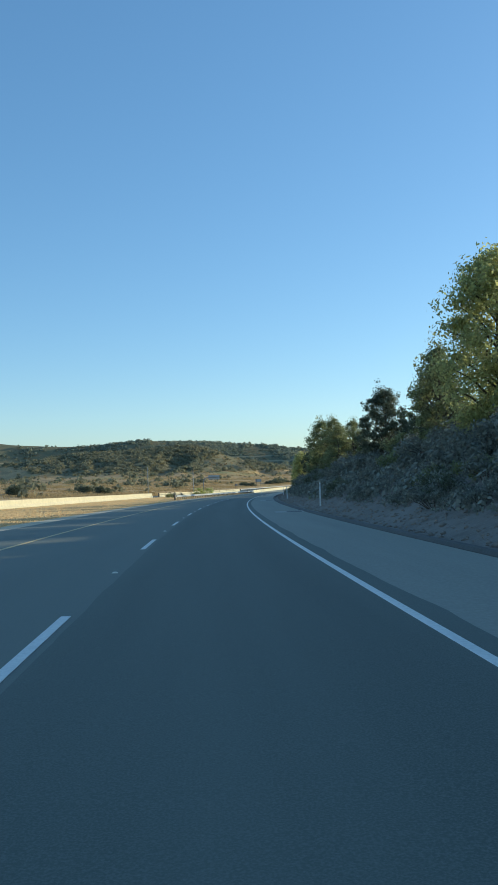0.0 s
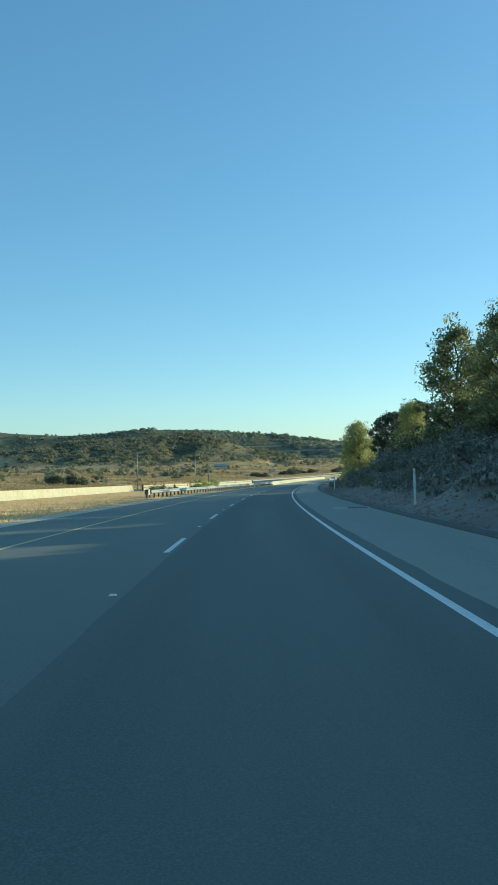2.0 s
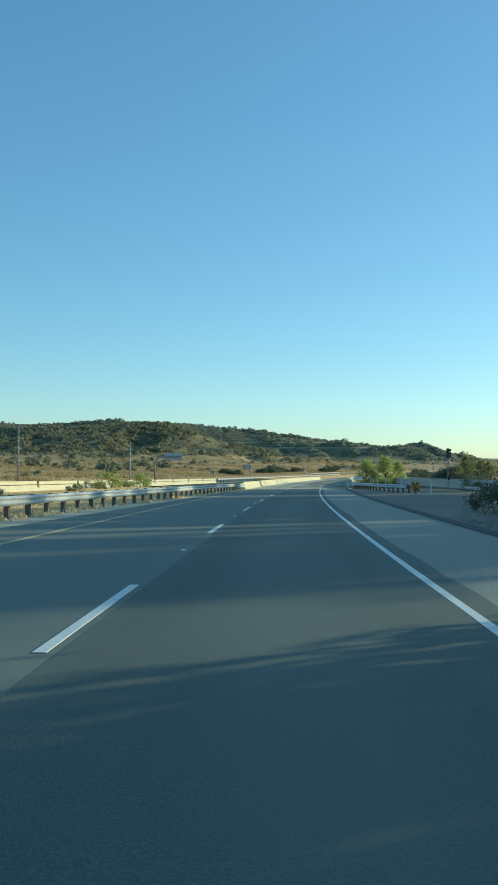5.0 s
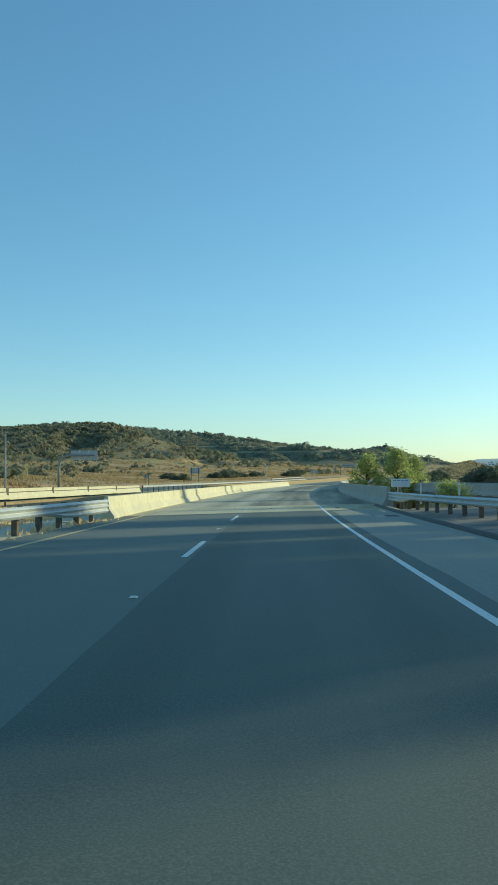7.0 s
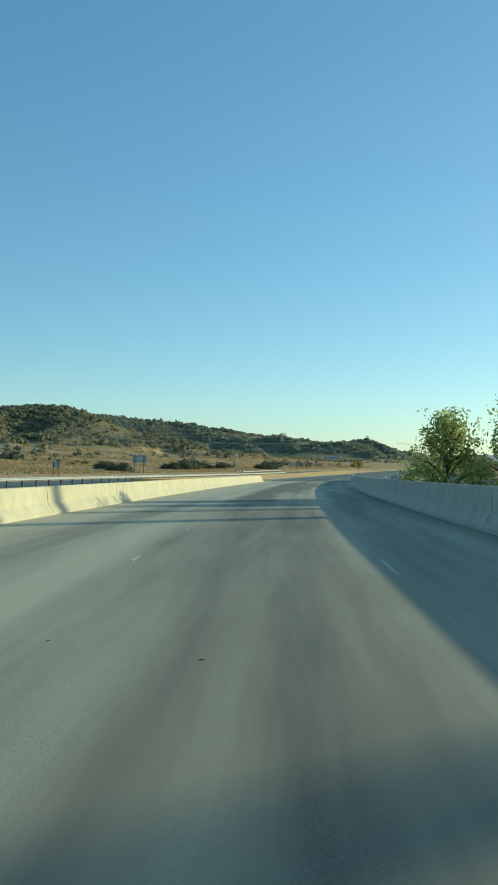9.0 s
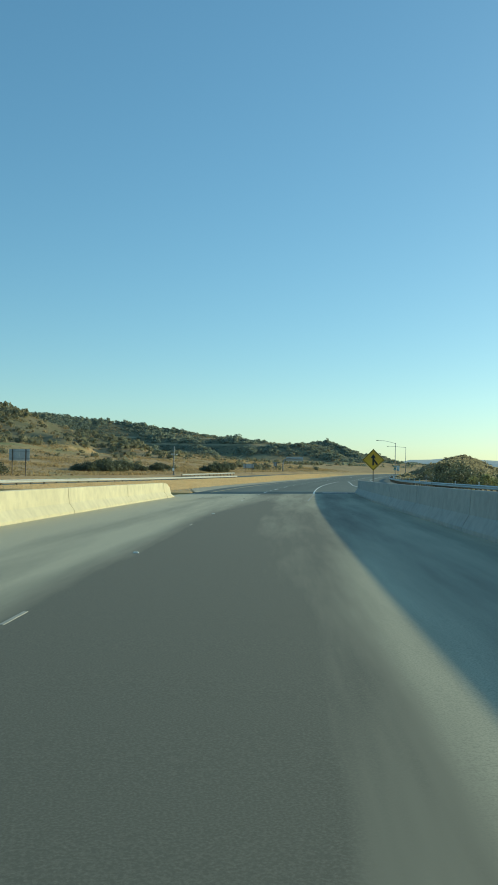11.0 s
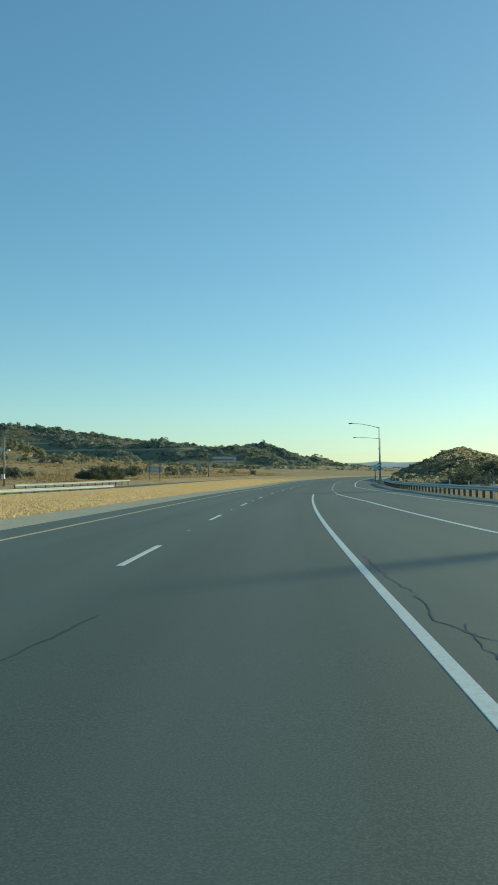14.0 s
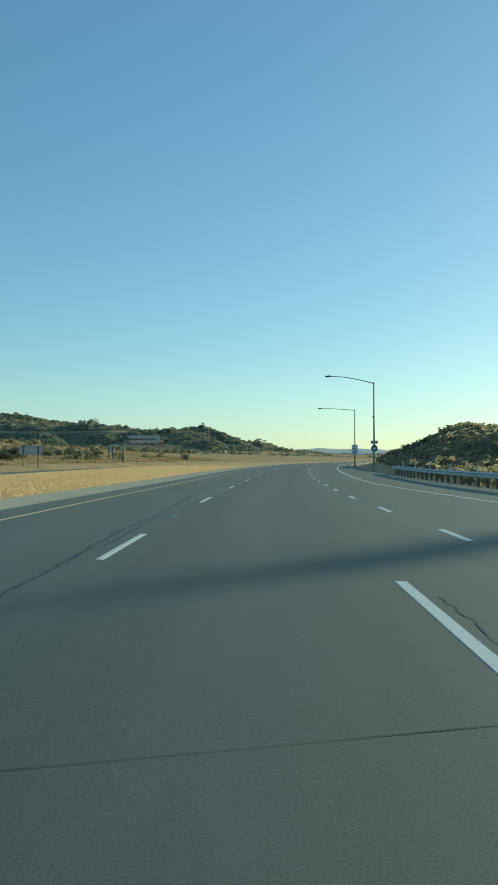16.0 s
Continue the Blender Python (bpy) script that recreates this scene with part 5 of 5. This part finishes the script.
brush("knoll_clumps", 59, (540, 730), (12, 55), 2400, lambda s, l, p, c: np.clip(0.25 + 1.4 * patchy(p, 18, 6), 0.05, 0.9), 0.95, 22, "knoll_dry", "taller clumps of dry brown brush on the knoll", vary=1.3)
brush("knoll_bushes", 57, (540, 720), (13, 60), 150, lambda s, l, p, c: np.clip(0.1 + 1.5 * patchy(p, 25, 4), 0.0, 0.5), 1.1, 40, "brush_hazed", "olive bushes among the brown brush of the knoll")


# ---- loose stones, dry tufts, cracks and litter ----
def scatter(name, seed, count, s_range, l_of, size, mat, label, category, flat=0.7, h=None):
    """Small rough stones or chips lying on the ground."""
    rng = np.random.default_rng(seed)
    s = rng.uniform(*s_range, count)
    l = l_of(s, rng.random(count))
    p = land_height(s, l)[0] if h is None else on(s, l, h)
    base = np.array([(1, 0, 0), (-1, 0, 0), (0, 1, 0), (0, -1, 0), (0, 0, 1), (0, 0, -1)], float)
    faces = np.array([(0, 2, 4), (2, 1, 4), (1, 3, 4), (3, 0, 4), (2, 0, 5), (1, 2, 5), (3, 1, 5), (0, 3, 5)])
    k = size * (0.35 + 1.3 * rng.random(count) ** 3)
    v = base[None] * (k[:, None, None] * (0.6 + 0.7 * rng.random((count, 6, 1)))) * (1, 1, flat)
    a = rng.random(count) * 6.28
    turn = np.stack([np.stack([np.cos(a), -np.sin(a)], -1), np.stack([np.sin(a), np.cos(a)], -1)], 1)
    v[..., :2] = np.einsum("nij,nkj->nki", turn, v[..., :2] + rng.normal(size=(count, 6, 2)) * k[:, None, None] * 0.2)
    v += p[:, None]
    f = (faces[None] + 6 * np.arange(count)[:, None, None]).reshape(-1, 3)
    ob = new(name, mesh_of(name, v.reshape(-1, 3), f))
    ob.data.materials.append(M[mat])
    return tagged(ob, label, category, kind="stuff")


scatter("rubble", 61, 6500, (-5, 185), lambda s, r: 5.3 + 3.6 * r ** 1.3, 0.07, "dirt", "loose grey stones at the foot of the bank", "stones")
scatter("verge_stones", 62, 11000, (402, 620), lambda s, r: -7.2 - 2.4 * r, 0.025, "gravel", "small stones on the gravel verge", "stones", h=-0.03)
scatter("deck_litter", 63, 60, (256, 398), lambda s, r: -6.1 + 10.5 * r, 0.032, "seam", "dark scraps of litter on the bridge deck", "litter", flat=0.2, h=0.006)
scatter("slab_litter", 66, 34, (254.5, 261.5), lambda s, r: -4.6 + 4.4 * r, 0.035, "seam", "dark scraps and grit on the approach slab", "litter", flat=0.2, h=0.004)
scatter("deck_scraps", 65, 46, (384, 398), lambda s, r: -4.5 + 5.5 * r, 0.045, "seam", "dark rubber scraps near the end of the bridge deck", "litter", flat=0.2, h=0.006)
scatter("median_stones", 64, 1500, (100, 250), lambda s, r: np.interp(s, [100, 150, 200, 262], [-10.4, -10.2, -9.6, -8.6]) + 1.6 * r - 0.4, 0.06, "gravel", "small stones along the dirt edge", "stones", h=-0.05)


def tufts(name, seed, count, s_range, l_of, high, mat, label, h):
    """Thin upright blades in small tufts."""
    rng = np.random.default_rng(seed)
    s = rng.uniform(*s_range, count)
    p = np.repeat(on(s, l_of(s, rng.random(count)), h), 5, 0)
    n = len(p)
    k = np.repeat(high * (0.4 + rng.random(count)), 5)[:, None]
    p = p + rng.normal(size=(n, 3)) * (0.16, 0.16, 0)
    lean = rng.normal(size=(n, 3)) * (0.4, 0.4, 0) * k
    side = rng.normal(size=(n, 3)) * (0.05, 0.05, 0)
    v = np.stack([p - side, p + side, p + lean + (0, 0, 1) * k], 1).reshape(-1, 3)
    ob = new(name, mesh_of(name, v, np.arange(3 * n).reshape(n, 3)))
    ob.data.materials.append(M[mat])
    return tagged(ob, label, "grass", kind="stuff")


tufts("dry_tufts", 71, 40000, (402, 640), lambda s, r: -9.7 - 16.6 * r, 0.075, "dry_stem", "short dry golden grass covering the verge", -0.07)
tufts("median_tufts", 72, 42000, (30, 262), lambda s, r: np.interp(s, [30, 150, 200, 262], [-10.6, -10.3, -9.7, -8.8]) - 16 * r, 0.10, "dry_stem", "dry golden grass covering the median", -0.10)


def wild_grass(name, seed, tries, s_range, l_range, high, label):
    """Tall dry stalks over the open fields, thicker in patches."""
    rng = np.random.default_rng(seed)
    s, l = rng.uniform(*s_range, tries), -46.5 - (l_range * rng.random(tries) ** 1.6)
    p, cover, _ = land_height(s, l)
    thick = rough_noise(p[:, 0], p[:, 1], 22.0, 9)
    ok = (rng.random(tries) < np.clip(0.45 + 1.6 * thick, 0.08, 1.0)) & (cover < 0.7)
    k = np.repeat(high * (0.5 + 0.7 * rng.random(ok.sum()) + 1.6 * np.clip(thick[ok], 0, 1)), 5)[:, None]
    p = np.repeat(p[ok], 5, 0)
    n = len(p)
    p = p + rng.normal(size=(n, 3)) * (0.32, 0.32, 0)
    lean = rng.normal(size=(n, 3)) * (0.35, 0.35, 0) * k
    side = rng.normal(size=(n, 3)) * (0.12, 0.12, 0)
    v = np.stack([p - side - (0, 0, 0.05), p + side - (0, 0, 0.05), p + lean + (0, 0, 1) * k], 1).reshape(-1, 3)
    ob = new(name, mesh_of(name, v, np.arange(3 * n).reshape(n, 3)))
    ob.data.materials.append(M["wild_stem"])
    return tagged(ob, label, "grass", kind="stuff")


wild_grass("wild_grass", 74, 60000, (180, 800), 130.0, 0.30, "tall dry brown grass in the open fields")
def knoll_grass(seed, count):
    """Tall thin stalks, close together, over the brown knoll."""
    rng = np.random.default_rng(seed)
    s, l = rng.uniform(545, 745, count), 12.5 + 32 * rng.random(count)
    p = land_height(s, l)[0]
    p = np.repeat(p, 3, 0) + rng.normal(size=(3 * count, 3)) * (0.25, 0.25, 0)
    n = len(p)
    k = 0.18 + 0.42 * rng.random((n, 1)) ** 2
    lean = rng.normal(size=(n, 3)) * (0.3, 0.3, 0) * k
    side = rng.normal(size=(n, 3)) * (0.045, 0.045, 0)
    v = np.stack([p - side, p + side, p + lean + (0, 0, 1) * k], 1).reshape(-1, 3)
    ob = new("knoll_grass", mesh_of("knoll_grass", v, np.arange(3 * n).reshape(n, 3)))
    ob.data.materials.append(M["knoll_dry"])
    tagged(ob, "tall dry brown grass over the knoll", "grass", kind="stuff")


knoll_grass(75, 60000)
tufts("rail_weeds", 73, 260, (140, 246), lambda s, r: left_rail(s) - 0.6 + 0.8 * r, 0.16, "dry_stem", "dry weeds under the guard rail", -0.05)


def crack(s0, s1, l0, l1, wide, seed, parent_ob, wander=0.035):
    """A wandering dark line of crack sealant."""
    rng = np.random.default_rng(seed)
    s = np.linspace(s0, s1, max(12, int(abs(s1 - s0) * 7)))
    l = np.linspace(l0, l1, len(s)) + np.cumsum(rng.normal(size=len(s)) * wander * 0.6)
    w = wide * 0.5 * (0.2 + 0.9 * rng.random(len(s)) ** 2)
    v = np.stack([on(s, l - w / 2, 0.004), on(s, l + w / 2, 0.004)], 1).reshape(-1, 3)
    lay_crack(v, parent_ob)


def lay_crack(v, parent_ob):
    me = mesh_of("crack_seal", v, [(2 * i, 2 * i + 1, 2 * i + 3, 2 * i + 2) for i in range(len(v) // 2 - 1)])
    me.materials.append(M["sealant"])
    ob = new("crack_seal", me)
    ob.parent = parent_ob


for s0, s1, l0, l1, wide, seed in ((488, 560, -2.28, -2.22, 0.16, 1), (470, 486, 2.5, 3.1, 0.035, 2), (436.5, 441.6, -1.8, -1.35, 0.07, 3), (500, 512, 3.6, 2.5, 0.05, 4), (452, 466, 1.28, 1.25, 0.025, 6),
                                  (497, 500, -6, 4.8, 0.16, 7), (506, 522, -2.3, -2.1, 0.09, 8)):
    crack(s0, s1, l0, l1, wide, seed, beyond)
crack(408.0, 412.9, 0.81, 0.81, 0.045, 5, beyond, 0.01)
crack(412.6, 413.3, 1.75, 4.9, 0.03, 9, beyond, 0.01)


def branching_crack(turns, wide, seed):
    """A thin crack that runs through these places and jitters between them."""
    rng = np.random.default_rng(seed)
    at, side = np.array(turns, float).T
    way = np.cumsum(np.append(0, np.hypot(np.diff(at), np.diff(side))))
    u = np.linspace(0, way[-1], max(8, int(way[-1] * 5)))
    s = np.interp(u, way, at) + rng.normal(size=len(u)) * 0.03
    l = np.interp(u, way, side) + rng.normal(size=len(u)) * 0.03
    w = wide * (0.35 + 0.8 * rng.random(len(u)))
    ahead = np.gradient(s) / np.maximum(np.hypot(np.gradient(s), np.gradient(l)), 1e-6)
    across = np.gradient(l) / np.maximum(np.hypot(np.gradient(s), np.gradient(l)), 1e-6)
    lay_crack(np.stack([on(s + across * w / 2, l - ahead * w / 2, 0.004), on(s - across * w / 2, l + ahead * w / 2, 0.004)], 1).reshape(-1, 3), beyond)


for seed, turns in enumerate((((423, 1.06), (428.4, 1.2), (437, 1.34)), ((438, 2.3), (440.2, 2.2), (441.2, 1.85), (443.2, 1.97), (444.5, 1.86), (447.8, 1.8)), ((434.3, 2.5), (434.1, 2.0), (437, 2.02), (441, 2.03)),
                              ((460.7, 1.48), (462.2, 1.55), (463.6, 1.48), (465, 1.23)), ((472, 1.87), (480, 1.92), (491, 2.02), (496, 1.9)), ((475, 1.52), (478, 1.38), (491, 1.42)), ((481.8, 1.38), (481.8, 1.8)),
                              ((479.9, 1.91), (482.5, 1.93), (484.8, 1.94)), ((496.7, 1.86), (499.5, 1.85), (503, 1.8)))):
    branching_crack(turns, 0.022, 90 + seed)


# ---- drain inlets ----
def drain(s, l, wide, long_, pit=0.62, off=0.16, mat="grey_concrete"):
    owner = thing("drain_inlet", spot(s, l, 0.0), "pale concrete drain inlet with a dark steel grate in the shoulder", "drain", "drain inlets")
    part("slab", Shape().box((0, 0, -0.04), (wide, long_, 0.1), bevel=0.006), mat, owner)
    # black plate on the slab for the shade below the grate
    part("pit", Shape().box((wide * off, 0, 0.006), (wide * 0.52, long_ * pit, 0.012)), "black", owner, "black plate standing for shade under the bars")
    for k in range(9):
        part("grate_bar", Shape().box((wide * (off - 0.24 + 0.06 * k), 0, 0.016), (wide * 0.018, long_ * pit, 0.02)), "dark_metal", owner)
    return owner


drain(48.5, 3.72, 1.6, 1.7)
drain(98.5, 3.72, 1.6, 1.7)
# darker concrete puts the shade on this inlet into its slab
drain(406.3, 3.25, 1.95, 4.0, 0.3, mat="concrete")
drain(258.4, 2.35, 0.45, 0.6)
drain(248.6, 3.75, 1.0, 1.5)
